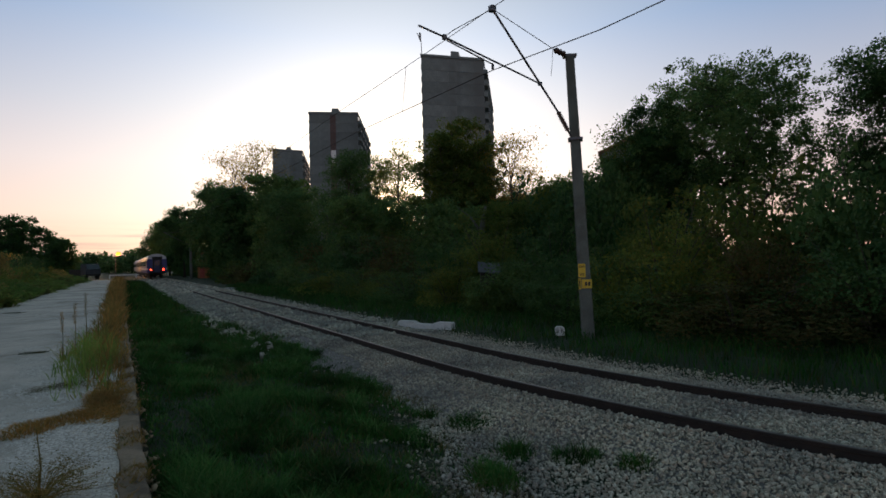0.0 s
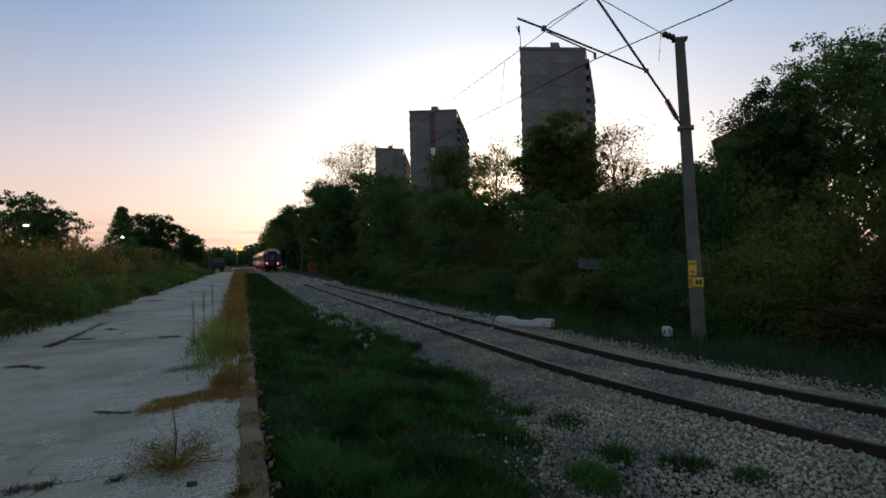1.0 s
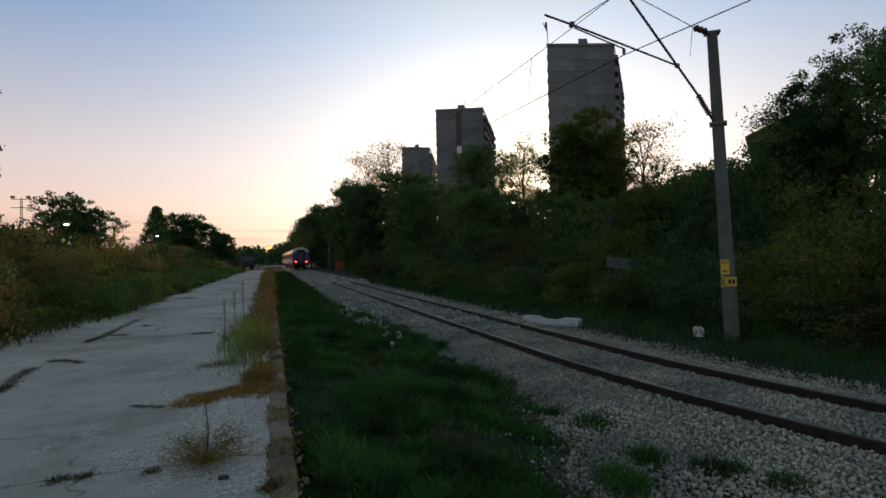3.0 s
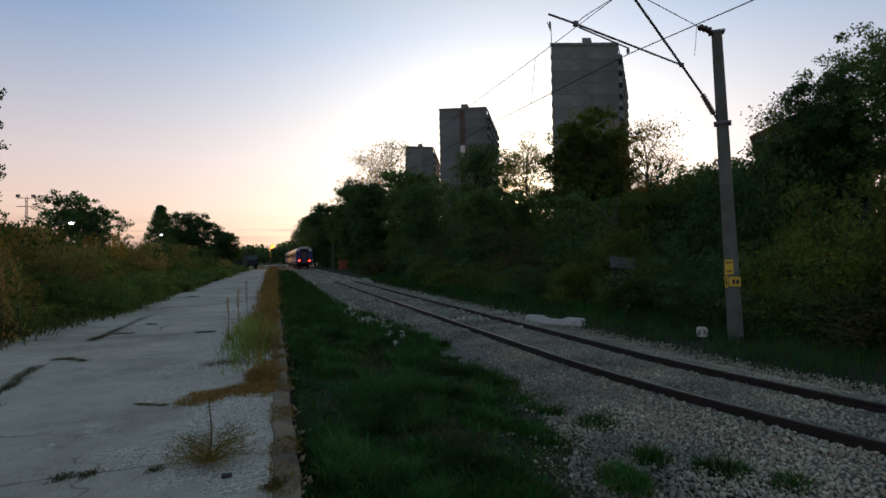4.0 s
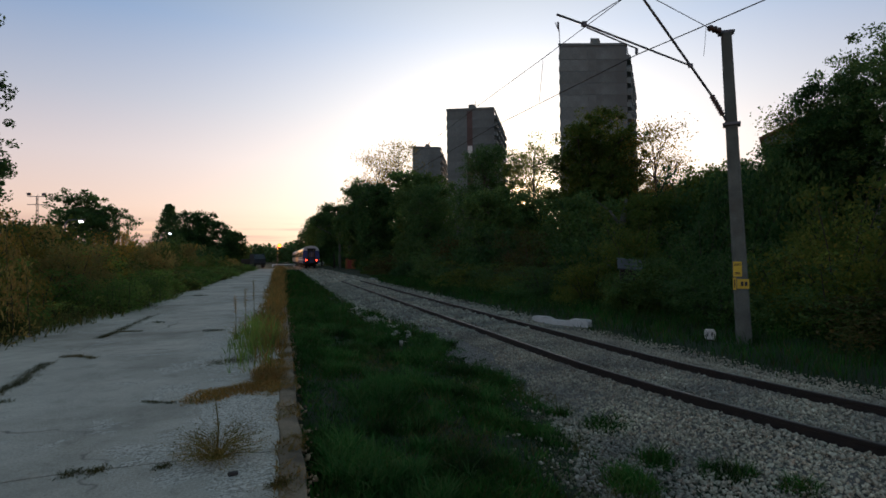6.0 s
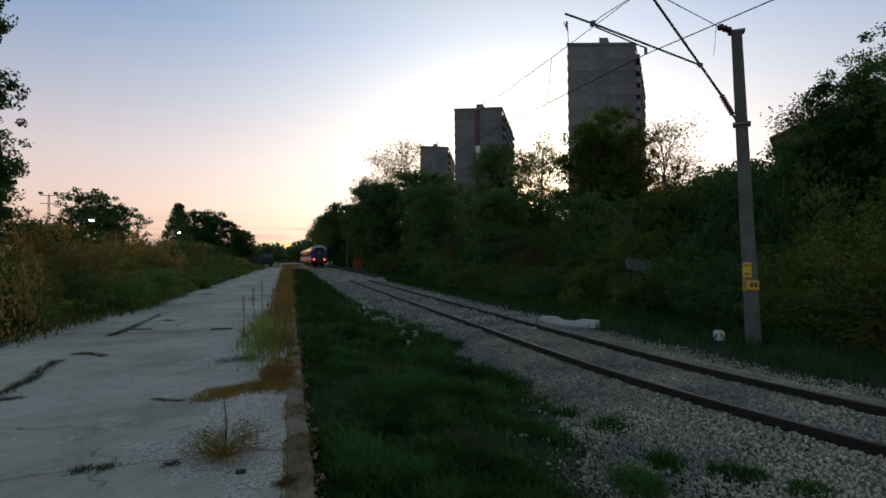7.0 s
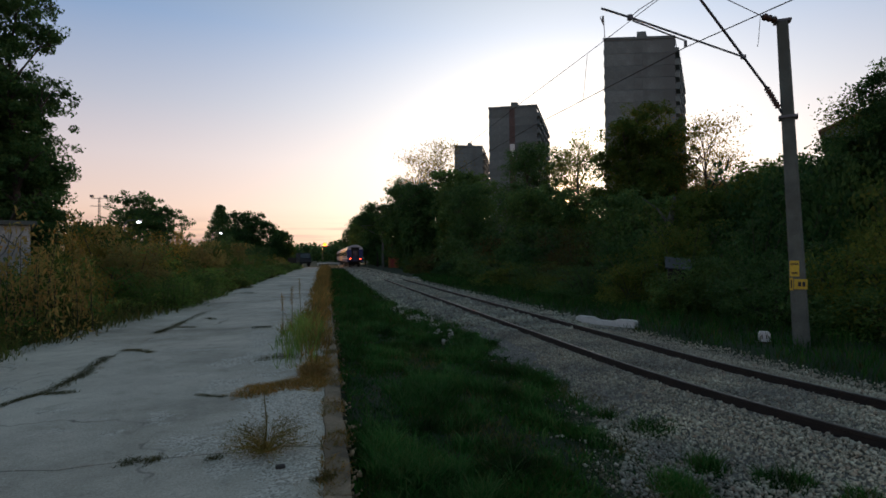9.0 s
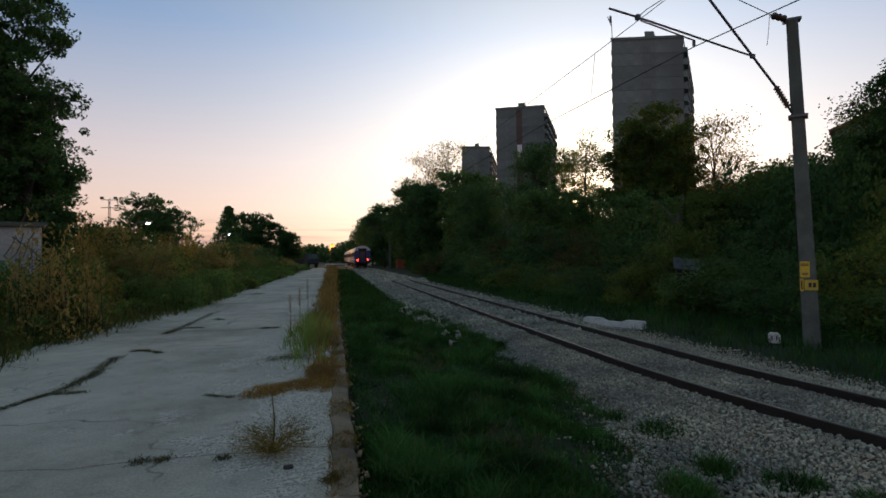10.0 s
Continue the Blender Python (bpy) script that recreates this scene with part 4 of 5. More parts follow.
# a far conifer
r = rng(77)
w = Geo().tube([(0, 0, -0.2), (0, 0, 11.4)], [0.2, 0.03], 6)
cp = []
for zc in np.linspace(1.5, 11.4, 46):
    rad = 4.4 * (1 - (zc - 1.5) / 10.2) ** 0.7
    for a in r.uniform(0, 6.28, 12):
        cp.append((math.cos(a) * rad * r.uniform(0.3, 1), math.sin(a) * rad * r.uniform(0.3, 1), zc))
v, f = leaves(r, np.repeat(np.array(cp), 16, 0), 0.18, 0.28)
tree((-19.5, 108.3, 0.0), (w.mesh("trunk", True), np_mesh("crown", v, f)), M_LEAF, "dark pointed conifer far along the road", group="trees beyond the platform road")

# far woods along the horizon
r = rng(5)
fc = []
for i in range(230):
    x = -95 + i * 0.9 + r.uniform(-1, 1)
    y = 270 + r.uniform(-25, 60)
    hh = 6.5 + 3.0 * noise.noise((x * 0.08, 1.0, 0)) + r.uniform(-1, 1.2)
    for q in range(26):
        fc.append((x + r.normal(0, 1.6), y + r.normal(0, 1.6), hh * r.uniform(0.05, 1.0)))
v, f = leaves(r, np.repeat(np.array(fc), 8, 0), 0.75, 0.9)
woods = part("far_woods", np_mesh("far_woods", v, f), M_LEAF, None)
tagged(woods, "low dark line of distant trees", "woods", kind="stuff")


def bush_meshes(seed, h, rad, clumps, per, leaf, spread=0.38, upright=False):
    r = rng(seed)
    wood = Geo()
    cen = []
    for i in range(14):
        az, q = r.uniform(0, 6.28), r.uniform(0.2, 0.95)
        e = Vector((math.cos(az) * rad * q, math.sin(az) * rad * q, h * r.uniform(0.45, 0.95)))
        wood.tube([(e.x * 0.15, e.y * 0.15, -0.1), (e.x * 0.5, e.y * 0.5, e.z * 0.6), e], [0.022, 0.014, 0.005], 4, False)
        cen.append(np.array(e))
    lobes = []
    for i in range(9):
        az, q = i * 2.4 + r.uniform(-0.4, 0.4), 0.85 * math.sqrt((i + 0.4) / 9)
        rl = rad * r.uniform(0.28, 0.48)
        lobes.append((math.cos(az) * rad * q, math.sin(az) * rad * q, max(rl * 0.6, h * r.uniform(0.35, 0.95) * (1 - 0.45 * q) - rl * 0.5), rl))
    while len(cen) < clumps:
        lx, ly, lz, rl = lobes[r.randint(9)]
        d = r.normal(0, 1, 3)
        d /= np.linalg.norm(d)
        p = np.array((lx, ly, lz)) + d * rl * r.uniform(0.3, 1.0) ** 0.35
        if r.uniform() < 0.3:
            p[2] *= r.uniform(0.1, 0.9)
        p[2] = max(0.08, p[2])
        cen.append(p)
    pts = np.repeat(np.array(cen), per, 0)
    v, f = leaves(r, pts, leaf, spread * 0.6, 1.3 if upright else 0.8, 0.3 if upright else 0.55)
    v[:, 2] = np.maximum(v[:, 2], -0.05)
    return wood.mesh("branchwork", True), np_mesh("foliage", v, f)


def bush(at, meshes, mat_, label, group, rz, s, category="bush", name="bush"):
    b = thing(name, at, label, category, group, rz=rz)
    b.scale = s
    part("branchwork", meshes[0], M_BARK, b)
    c = part("foliage", meshes[1], mat_, b)
    if meshes[1].materials[0] != mat_:
        c.material_slots[0].link = "OBJECT"
        c.material_slots[0].material = mat_
    return b


B_SETS = [bush_meshes(200 + i, 3.0, 1.7, 190, 46, 0.046, 0.3) for i in range(5)]
B_FAR = [bush_meshes(220 + i, 3.0, 1.7, 150, 26, 0.085, 0.34) for i in range(4)]
r = rng(31)
n_b = 0
for row, (x0, dy, hmin, hmax) in enumerate(((11.3, 2.3, 0.35, 0.7), (13.2, 2.2, 0.75, 1.2), (15.6, 2.6, 1.0, 1.6), (18.4, 3.2, 1.2, 1.9))):
    y = -2.0
    while y < (150 if row else 75):
        far = y / 60.0
        x = x0 + r.uniform(-0.7, 0.7) - (0.02 if row > 1 else 0.0) * y + (0.6 if y < 13 and row == 0 else 0)
        s = r.uniform(hmin, hmax)
        sx = r.uniform(0.8, 1.15) * (1 + 0.25 * far)
        if 9.5 < x < 13.0 and 13.0 < y < 17.6:
            s = min(s, 0.68)
            if abs(x - 11.5) < 0.9 and y > 15.4:
                y += 1.0
                continue
        mat_ = [M_LEAF, M_LEAF, M_LEAF_OLIVE, M_LEAF, M_SCRUB][r.randint(5)] if row < 2 else [M_LEAF, M_LEAF_OLIVE, M_LEAF][r.randint(3)]
        word = {M_LEAF.name: "dark green", M_LEAF_OLIVE.name: "olive green", M_SCRUB.name: "browning"}[mat_.name]
        bush((x, y, ground_z(x, y) - 0.03), B_SETS[r.randint(5)] if y < 30 and row < 2 else B_FAR[r.randint(4)], mat_, word + " dense bush in the trackside scrub", "scrub beyond the track", r.uniform(0, 360), (sx, sx, s * (1 + 0.2 * far)))
        y += dy * r.uniform(0.8, 1.2) * (1 + far)

# tall browning weeds and shrubs along the platform road
W_SETS = [bush_meshes(300 + i, 2.0, 1.1, 150, 40, 0.045, 0.24) for i in range(4)]


def plume_meshes(seed, h, rad, stems_n, per, leaf):
    """Tall weeds: upright stems thick with small leaves, thinning to feathery tips."""
    r = rng(seed)
    wood = Geo()
    cen = []
    for i in range(stems_n):
        az, q = r.uniform(0, 6.28), math.sqrt(r.uniform(0, 1))
        x, y = math.cos(az) * rad * q, math.sin(az) * rad * q
        hh = h * r.uniform(0.45, 1.0) * (1 - 0.25 * q)
        lx, ly = r.normal(0, 0.09 * hh), r.normal(0, 0.09 * hh)
        wood.tube([(x, y, -0.05), (x + lx * 0.4, y + ly * 0.4, hh * 0.55), (x + lx, y + ly, hh)], [0.011, 0.008, 0.003], 3, False)
        for s in r.uniform(0.03, 1.02, per):
            w = 0.20 * (1.08 - s) ** 0.6 + 0.02
            cen.append((x + lx * s * s + r.normal(0, w), y + ly * s * s + r.normal(0, w), hh * s + r.normal(0, 0.03)))
    v, f = leaves(r, np.array(cen), leaf, None, 1.0, 0.34)
    v[:, 2] = np.maximum(v[:, 2], -0.05)
    return wood.mesh("branchwork", True), np_mesh("foliage", v, f)


W_PLUME = [plume_meshes(340 + i, 2.2, 0.85, 30, 125, 0.052) for i in range(4)]
P_FAR = [plume_meshes(350 + i, 2.2, 0.9, 26, 80, 0.08) for i in range(3)]
W_FAR = [bush_meshes(320 + i, 2.0, 1.1, 110, 24, 0.08, 0.28) for i in range(3)]
for row, (x0, dy, hmin, hmax) in enumerate(((-6.2, 1.5, 0.35, 0.8), (-7.5, 1.8, 0.65, 1.45), (-9.2, 2.2, 1.0, 2.0), (-11.6, 2.6, 1.2, 2.35))):
    y = 4.0
    while y < 92:
        far = y / 60.0
        x = x0 + r.uniform(-0.5, 0.5) + (1.0 if y > 19 else 0.0) * (0.6 if row == 0 else 0.3)
        s = r.uniform(hmin, hmax) * (1.0 - 0.30 * min(1, y / 60))
        sx = r.uniform(0.85, 1.2) * (1 + 0.3 * far)
        if -0.60 < x / y < -0.455 and y < 18.2:
            s = min(s, 0.88)
        if x < -7.6 and 16.4 < y < 23.5:
            y += 0.8
            continue
        mat_ = ((M_GREENWEED, M_GREENWEED, M_LEAF_OLIVE), (M_GREENWEED, M_LEAF_OLIVE, M_WEED), (M_WEED, M_LEAF_OLIVE, M_LEAF_AUTUMN), (M_LEAF, M_WEED, M_LEAF_OLIVE))[row][r.randint(3)]
        word = {M_WEED.name: "browning", M_GREENWEED.name: "green", M_LEAF_AUTUMN.name: "orange-brown", M_LEAF_OLIVE.name: "olive green", M_LEAF.name: "dark green"}[mat_.name]
        bush((x, y, 0.0), (W_SETS[r.randint(4)] if r.uniform() < (0.4 if row == 0 else 0.85) else W_PLUME[r.randint(4)]) if y < 28 else (W_FAR if r.uniform() < 0.8 else P_FAR)[r.randint(3)], mat_, word + " tall weeds beside the platform road", "weeds along the platform road", r.uniform(0, 360), (sx, sx, s), "weeds", "tall_weeds")
        y += dy * r.uniform(0.8, 1.2) * (1 + 0.8 * far)

W_SAP = [plume_meshes(360 + i, 2.2, 0.75, 8, 130, 0.055) for i in range(2)]
# slender saplings, turning orange, in front of the tall trees
for az, dist, hh, mat_ in ((-25.2, 13.6, 1.42, M_WEED), (-22.9, 14.6, 1.48, M_WEED), (-24.0, 15.2, 1.2, M_LEAF_OLIVE), (-21.2, 16.5, 1.15, M_LEAF_AUTUMN)):
    bush((*polar(az, dist), 0.0), W_SAP[r.randint(2)], mat_, "slender orange-brown sapling among the roadside weeds", "saplings along the platform road", r.uniform(0, 360), (0.8, 0.8, hh), "sapling", "sapling")

# rounded shrubs that stand out of the weeds
for x, y, sc, mat_, word in ((-8.9, 18.6, 0.72, M_LEAF_OLIVE, "olive green"), (-8.4, 23.2, 0.98, M_LEAF_AUTUMN, "orange-brown"), (-7.9, 26.6, 0.95, M_LEAF_AUTUMN, "orange-brown"), (-8.0, 31.0, 1.02, M_LEAF_OLIVE, "olive green"),
                             (-7.7, 36.0, 0.95, M_WEED, "browning"), (-7.4, 42.5, 1.0, M_LEAF_OLIVE, "olive green"), (-7.4, 50.0, 1.05, M_WEED, "browning"), (-7.3, 60.0, 1.1, M_LEAF, "dark green")):
    bush((x, y, 0.0), B_SETS[int(y) % 5] if y < 33 else B_FAR[int(y) % 4], mat_, word + " rounded shrub beside the platform road", "shrubs along the platform road", y * 40, (0.85, 0.85, sc))

# taller shrubs behind the weeds
for i in range(26):
    y = 13.0 + i * 2.5 + r.uniform(-1, 1)
    x = -9.6 - r.uniform(0, 3.2) - (0.8 if y < 20 else 0)
    s = r.uniform(0.85, 1.35) * (1.15 if y < 36 else 0.9)
    if y < 23.5:
        continue
    mat_ = [M_LEAF_AUTUMN, M_WEED, M_LEAF_OLIVE, M_LEAF][r.randint(4)]
    word = {M_WEED.name: "browning", M_LEAF_OLIVE.name: "olive green", M_LEAF_AUTUMN.name: "orange-brown", M_LEAF.name: "dark green"}[mat_.name]
    bush((x, y, 0.0), B_SETS[r.randint(5)] if y < 24 else B_FAR[r.randint(4)], mat_, word + " shrub behind the roadside weeds", "shrubs along the platform road", r.uniform(0, 360), (s * 0.8, s * 0.8, s * r.uniform(0.8, 1.25)))

# ---------------------------------------------------------------- buildings near by
shed = thing("shed", (11.5, 16.1, -0.3), "low shed with a blue-grey tin roof behind bushes", "shed", rz=-33)
shed.scale = (0.68, 0.68, 0.93)
part("wall", Geo().box((0, 0, 0.75), (0.95, 1.0, 1.5), 0.02), M_RUST, shed)
part("roof", Geo().add([(-0.6, -0.65, 1.56), (0.6, -0.65, 1.47), (0.6, 0.65, 1.83), (-0.6, 0.65, 1.94), (-0.6, -0.65, 1.52), (0.6, -0.65, 1.43), (0.6, 0.65, 1.79), (-0.6, 0.65, 1.90)],
     [(0, 1, 2, 3), (7, 6, 5, 4), (0, 4, 5, 1), (1, 5, 6, 2), (2, 6, 7, 3), (3, 7, 4, 0)]), M_TIN, shed)

for bx, by, bs in ((11.25, 14.7, 0.5), (10.75, 15.1, 0.42), (12.2, 15.0, 0.62)):
    bush((bx, by, ground_z(bx, by) - 0.03), B_SETS[int(bx * 4) % 5], M_LEAF_OLIVE, "olive green bush in front of the shed", "scrub beyond the track", bx * 90, (0.5, 0.5, bs))

hut = thing("house", (*polar(51.6, 46.0), 0.0), "plain house with a dark gabled roof behind trees", "house", rz=-50)
part("wall", Geo().extrude([(-3.4, 0), (3.4, 0), (3.4, 9.9), (0, 11.3), (-3.4, 9.9)], 0, 9.0), M_PANEL, hut)
part("roof", Geo().extrude([(-3.7, 9.85), (0, 11.35), (3.7, 9.85), (3.7, 10.05), (0, 11.55), (-3.7, 10.05)], -0.3, 9.3), M_TILE, hut)
blk = thing("apartment_building", (*polar(45.2, 92.0), 0.0), "low pale flat-roofed building far behind trees", "building", rz=-45)
part("wall", Geo().box((0, 3, 6.6), (8.0, 8.0, 13.2), 0.05), M_PLASTER, blk)
part("roof", Geo().box((0, 3, 13.3), (8.6, 8.6, 0.35), 0.05), M_PANEL, blk)
part("roof_house", Geo().box((-1.6, 3, 13.85), (2.0, 3, 0.8), 0.05), M_PANEL, blk)

ruin = thing("station_outbuilding", (-8.5, 18.1, 0.0), "old flat-roofed outbuilding with stained pale plaster", "building", rz=27)
part("wall", Geo().box((-2.6, 1.6, 1.3), (5.2, 3.2, 2.7), 0.03), M_PLASTER, ruin)
part("roof", Geo().box((-2.6, 1.6, 2.71), (5.5, 3.5, 0.13), 0.03), M_POLE, ruin)
win = part("window", Geo().box((-1.35, -0.03, 2.12), (0.75, 0.08, 0.62), 0.02), M_WHITE, ruin)
part("pane", Geo().box((-1.35, -0.08, 2.12), (0.62, 0.02, 0.5)), M_GLASS, win)
part("wall_panel", Geo().box((-1.5, -0.02, 1.5), (1.3, 0.05, 0.34), 0.01), M_TEAL, ruin, "teal painted panel")
for i in range(5):
    c = [(-0.75 + 0.13 * math.sin(q * 3 + i) + 0.13 * i, -0.004, 1.15 + q * 0.42 + 0.08 * math.cos(q * 5 + i)) for q in np.linspace(0, 3, 9)]
    part("paint_swirl", Geo().tube(c, 0.014, 4), M_POLE, ruin)

# ---------------------------------------------------------------- lamps and the level crossing


def street_lamp(az, el, d, mat_, label, arm=1.0, group="street lamps"):
    x, y = polar(az, d)
    z = 1.6 + d * math.tan(radians(el))
    s = thing("street_lamp", (x, y, 0.0), label, "street lamp", group)
    part("pole", Geo().tube([(-arm, 0, -0.2), (-arm, 0, z - 0.25), (-arm * 0.8, 0, z + 0.05), (0, 0, z + 0.1)], [0.07, 0.05, 0.04, 0.035], 7), M_STEEL, s)
    hd = part("lamp_head", Geo().box((0, 0, z + 0.08), (0.5, 0.26, 0.12), 0.03), M_STEEL, s)
    # the sodium lens is oversized: the lamp's bloom is put into its shape
    part("lens", Geo().box((0, 0, z - 0.06), ((0.26 if mat_ is M_LED else 0.75), 0.3, (0.08 + 0.0004 * d if mat_ is M_LED else 0.6)), 0.04), mat_, hd, "glowing lamp lens")
    return s


street_lamp(-17.18, 3.55, 48.0, M_LED, "street lamp with a lit white head among trees")
street_lamp(-10.18, 2.55, 85.0, M_LED, "street lamp with a lit white head beside trees", 1.1)
street_lamp(-4.61, 0.95, 190.0, M_LED, "far street lamp with a lit white head")
so = street_lamp(-0.2, 1.4, 128.0, M_SODIUM, "sodium street lamp glowing orange at the crossing", 0.5)
glow_lamp = new("sodium_light", bpy.data.lights.new("sodium_light", "POINT"))
glow_lamp.data.energy, glow_lamp.data.color, glow_lamp.data.shadow_soft_size = 550.0, (1.0, 0.42, 0.1), 0.3
glow_lamp.location = (*polar(-0.2, 127.8), 1.6 + 128 * math.tan(radians(1.35)) - 0.35)

fx, fy = polar(-20.25, 130.0)
fm = thing("floodlight_mast", (fx, fy, 0), "thin lattice floodlight mast above the far trees", "mast")
part("mast", Geo().tube([(-0.25, 0, 0), (-0.12, 0, 14.2)], 0.07, 5).tube([(0.25, 0, 0), (0.12, 0, 14.2)], 0.07, 5), M_STEEL, fm)
for zz in np.arange(9.0, 14.0, 0.7):
    part("brace", Geo().tube([(-0.18, 0, zz), (0.17, 0, zz + 0.7)], 0.04, 4), M_STEEL, fm)
for zz in (12.6, 14.2):
    part("crossarm", Geo().tube([(-1.6, 0, zz), (1.6, 0, zz)], 0.07, 5), M_STEEL, fm)
for xx in (-1.3, 1.2):
    part("floodlight", Geo().box((xx, -0.1, 14.6), (0.7, 0.4, 0.5), 0.05), M_STEEL, fm)

bar = thing("crossing_barrier", (-1.2, 116.0, -0.1), "white level-crossing barrier lying low across the road", "barrier")
part("boom", Geo().box((1.6, 0, 0.55), (4.6, 0.1, 0.16), 0.02), M_WHITE, bar)
for xx in (-0.6, 3.6):
    part("stand", Geo().box((xx, 0, 0.25), (0.16, 0.16, 0.6), 0.02), M_WHITE, bar)

# the hut's orange is painted-in lamplight, not its own colour
ox, oy = polar(6.9, 92.0)
hutc = thing("relay_hut", (ox, oy, -0.2), "small relay hut beside the track, coloured as lit by orange lamplight", "hut", rz=-10)
part("body", Geo().box((0, 0, 0.85), (1.7, 1.4, 1.7), 0.04), M_HUT_LIT, hutc)
part("roof", Geo().box((0, 0, 1.76), (2.0, 1.7, 0.12), 0.03), M_UNDER, hutc)
part("door", Geo().box((-0.2, -0.71, 0.8), (0.7, 0.04, 1.4), 0.01), M_RED, hutc)
sg = thing("signal_post", (*polar(6.75, 96.0), -0.2), "railway signal post showing a red light", "signal")
part("post", Geo().tube([(0, 0, 0), (0, 0, 4.0)], 0.07, 7), M_STEEL, sg)
hd = part("signal_head", Geo().box((0, -0.05, 3.9), (0.4, 0.2, 0.9), 0.05), M_BLACK, sg)
part("lens", Geo().tube([(0, -0.15, 4.0), (0, -0.2, 4.0)], 0.11, 10), M_SIGRED, hd, "glowing red lens")

tk = thing("parked_truck", (*polar(-2.75, 104.0), 0.0), "dark flatbed truck parked at the road's end", "truck", rz=28)
part("chassis", Geo().box((0, 0, 0.75), (2.1, 5.6, 0.3), 0.05), M_UNDER, tk)
cab = part("cab", Geo().extrude([(-2.7, 0.6), (-0.9, 0.6), (-0.9, 2.3), (-1.2, 2.5), (-2.2, 2.5), (-2.7, 1.6)], -1.05, 1.05, "x"), M_TIN, tk)
part("windscreen", Geo().add([(-0.9, -2.74, 1.62), (0.9, -2.74, 1.62), (0.85, -2.28, 2.4), (-0.85, -2.28, 2.4)], [(0, 1, 2, 3)]), M_GLASS, cab)
part("load_bed", Geo().box((0, 0.9, 1.25), (2.2, 3.6, 0.8), 0.05), M_RUST, tk)
for xx in (-0.95, 0.95):
    for yy in (-1.8, 1.6):
        part("wheel", Geo().tube([(xx - 0.14, yy, 0.48), (xx + 0.14, yy, 0.48)], 0.48, 16), M_BLACK, tk)

# ---------------------------------------------------------------- kerb stones
r = rng(8)
kerb = thing("kerb", (0, 0, 0), "weathered kerb stones along the platform edge", "kerb", kind="structure")
k_meshes = []
for i in range(5):
    g = Geo().box((0, 0, -0.17), (0.19, 2.398, 0.36), 0.022)
    g.v = [(x + 0.02 * vnoise(x * 9 + i * 7, y * 6, z * 5), y + 0.004 * vnoise(y * 7, i * 3.0, z * 9), z + (0.018 * vnoise(x * 8, y * 5 + i * 11, 1.0) if z > -0.1 else 0)) for x, y, z in g.v]
    bm = bmesh.new()
    bm.from_mesh(g.mesh("kerb_stone"))
    bmesh.ops.subdivide_edges(bm, edges=[e for e in bm.edges if e.calc_length() > 1.0], cuts=14, use_grid_fill=True)
    for vv in bm.verts:
        x, y, z = vv.co
        vv.co.x += 0.022 * vnoise(y * 2.3, z * 3, i * 5.0) + 0.010 * vnoise(y * 9, z * 7, i * 3.0)
        if z > -0.1:
            vv.co.z += 0.012 * vnoise(x * 8, y * 3 + i * 11, 1.0) + 0.006 * vnoise(x * 20, y * 12, i)
    me = bpy.data.meshes.new("kerb_stone")
    bm.to_mesh(me)
    bm.free()
    k_meshes.append(me)
y = -7.1
while y < 92:
    s = part("kerb_stone", k_meshes[r.randint(5)], M_KERB, kerb)
    s.location = (0.065 - 0.0022 * max(0, y - 5) + r.uniform(-0.005, 0.005), y, 0.008 + r.uniform(-0.007, 0.007))
    s.rotation_euler = (r.uniform(-0.004, 0.004), r.uniform(-0.03, 0.03), r.uniform(-0.008, 0.008))
    y += 2.4

# ---------------------------------------------------------------- ballast stones
r = rng(12)


def stones(xs, ys, zs, size, name, label, mat_=None):
    n = len(xs)
    iv = np.array([(x, y, z) for x in (-1, 1) for y in (-1, 1) for z in (-1, 1)]) * 0.75
    ifc = np.array([(0, 1, 3, 2), (4, 6, 7, 5), (0, 4, 5, 1), (2, 3, 7, 6), (0, 2, 6, 4), (1, 5, 7, 3)])
    s = size * np.clip(np.exp(r.normal(0, 0.38, (n, 1, 1))), 0.4, 1.9)
    v = iv[None] * (1 + r.uniform(-0.7, 0.3, (n, 8, 3)))
    v = v * r.uniform(0.45, 1.35, (n, 1, 3))
    a, b = r.uniform(0, 6.28, n), r.uniform(0, 6.28, n)
    ca, sa, cb, sb = np.cos(a), np.sin(a), np.cos(b), np.sin(b)
    x, y, z = v[..., 0], v[..., 1], v[..., 2]
    x, y = x * ca[:, None] - y * sa[:, None], x * sa[:, None] + y * ca[:, None]
    y, z = y * cb[:, None] - z * sb[:, None], y * sb[:, None] + z * cb[:, None]
    v = np.stack([x, y, z], 2) * s + np.stack([xs, ys, zs], 1)[:, None]
    f = (ifc[None] + (np.arange(n) * 8)[:, None, None]).reshape(-1, 4)
    ob = part(name, np_mesh(name, v.reshape(-1, 3), f), mat_ or M_STONE, None)
    return tagged(ob, label, "gravel", kind="stuff")


def bed_z(d):
    return float(np.interp(d, [p[0] for p in prof], [p[1] for p in prof]))


def stone_edge(y):
    """How far towards the platform the stones have spread."""
    base = float(np.interp(y, [0, 4.2, 5.4, 7.4, 9.9, 14.0, 18.6, 23.5, 60.0], [2.2, 2.5, 3.0, 3.55, 3.9, 4.2, 3.1, 2.65, 2.5]))
    return base + 0.35 * vnoise(y * 0.35, 2.0, 1.0) + 0.2 * vnoise(y * 1.3, 4.0, 1.0)


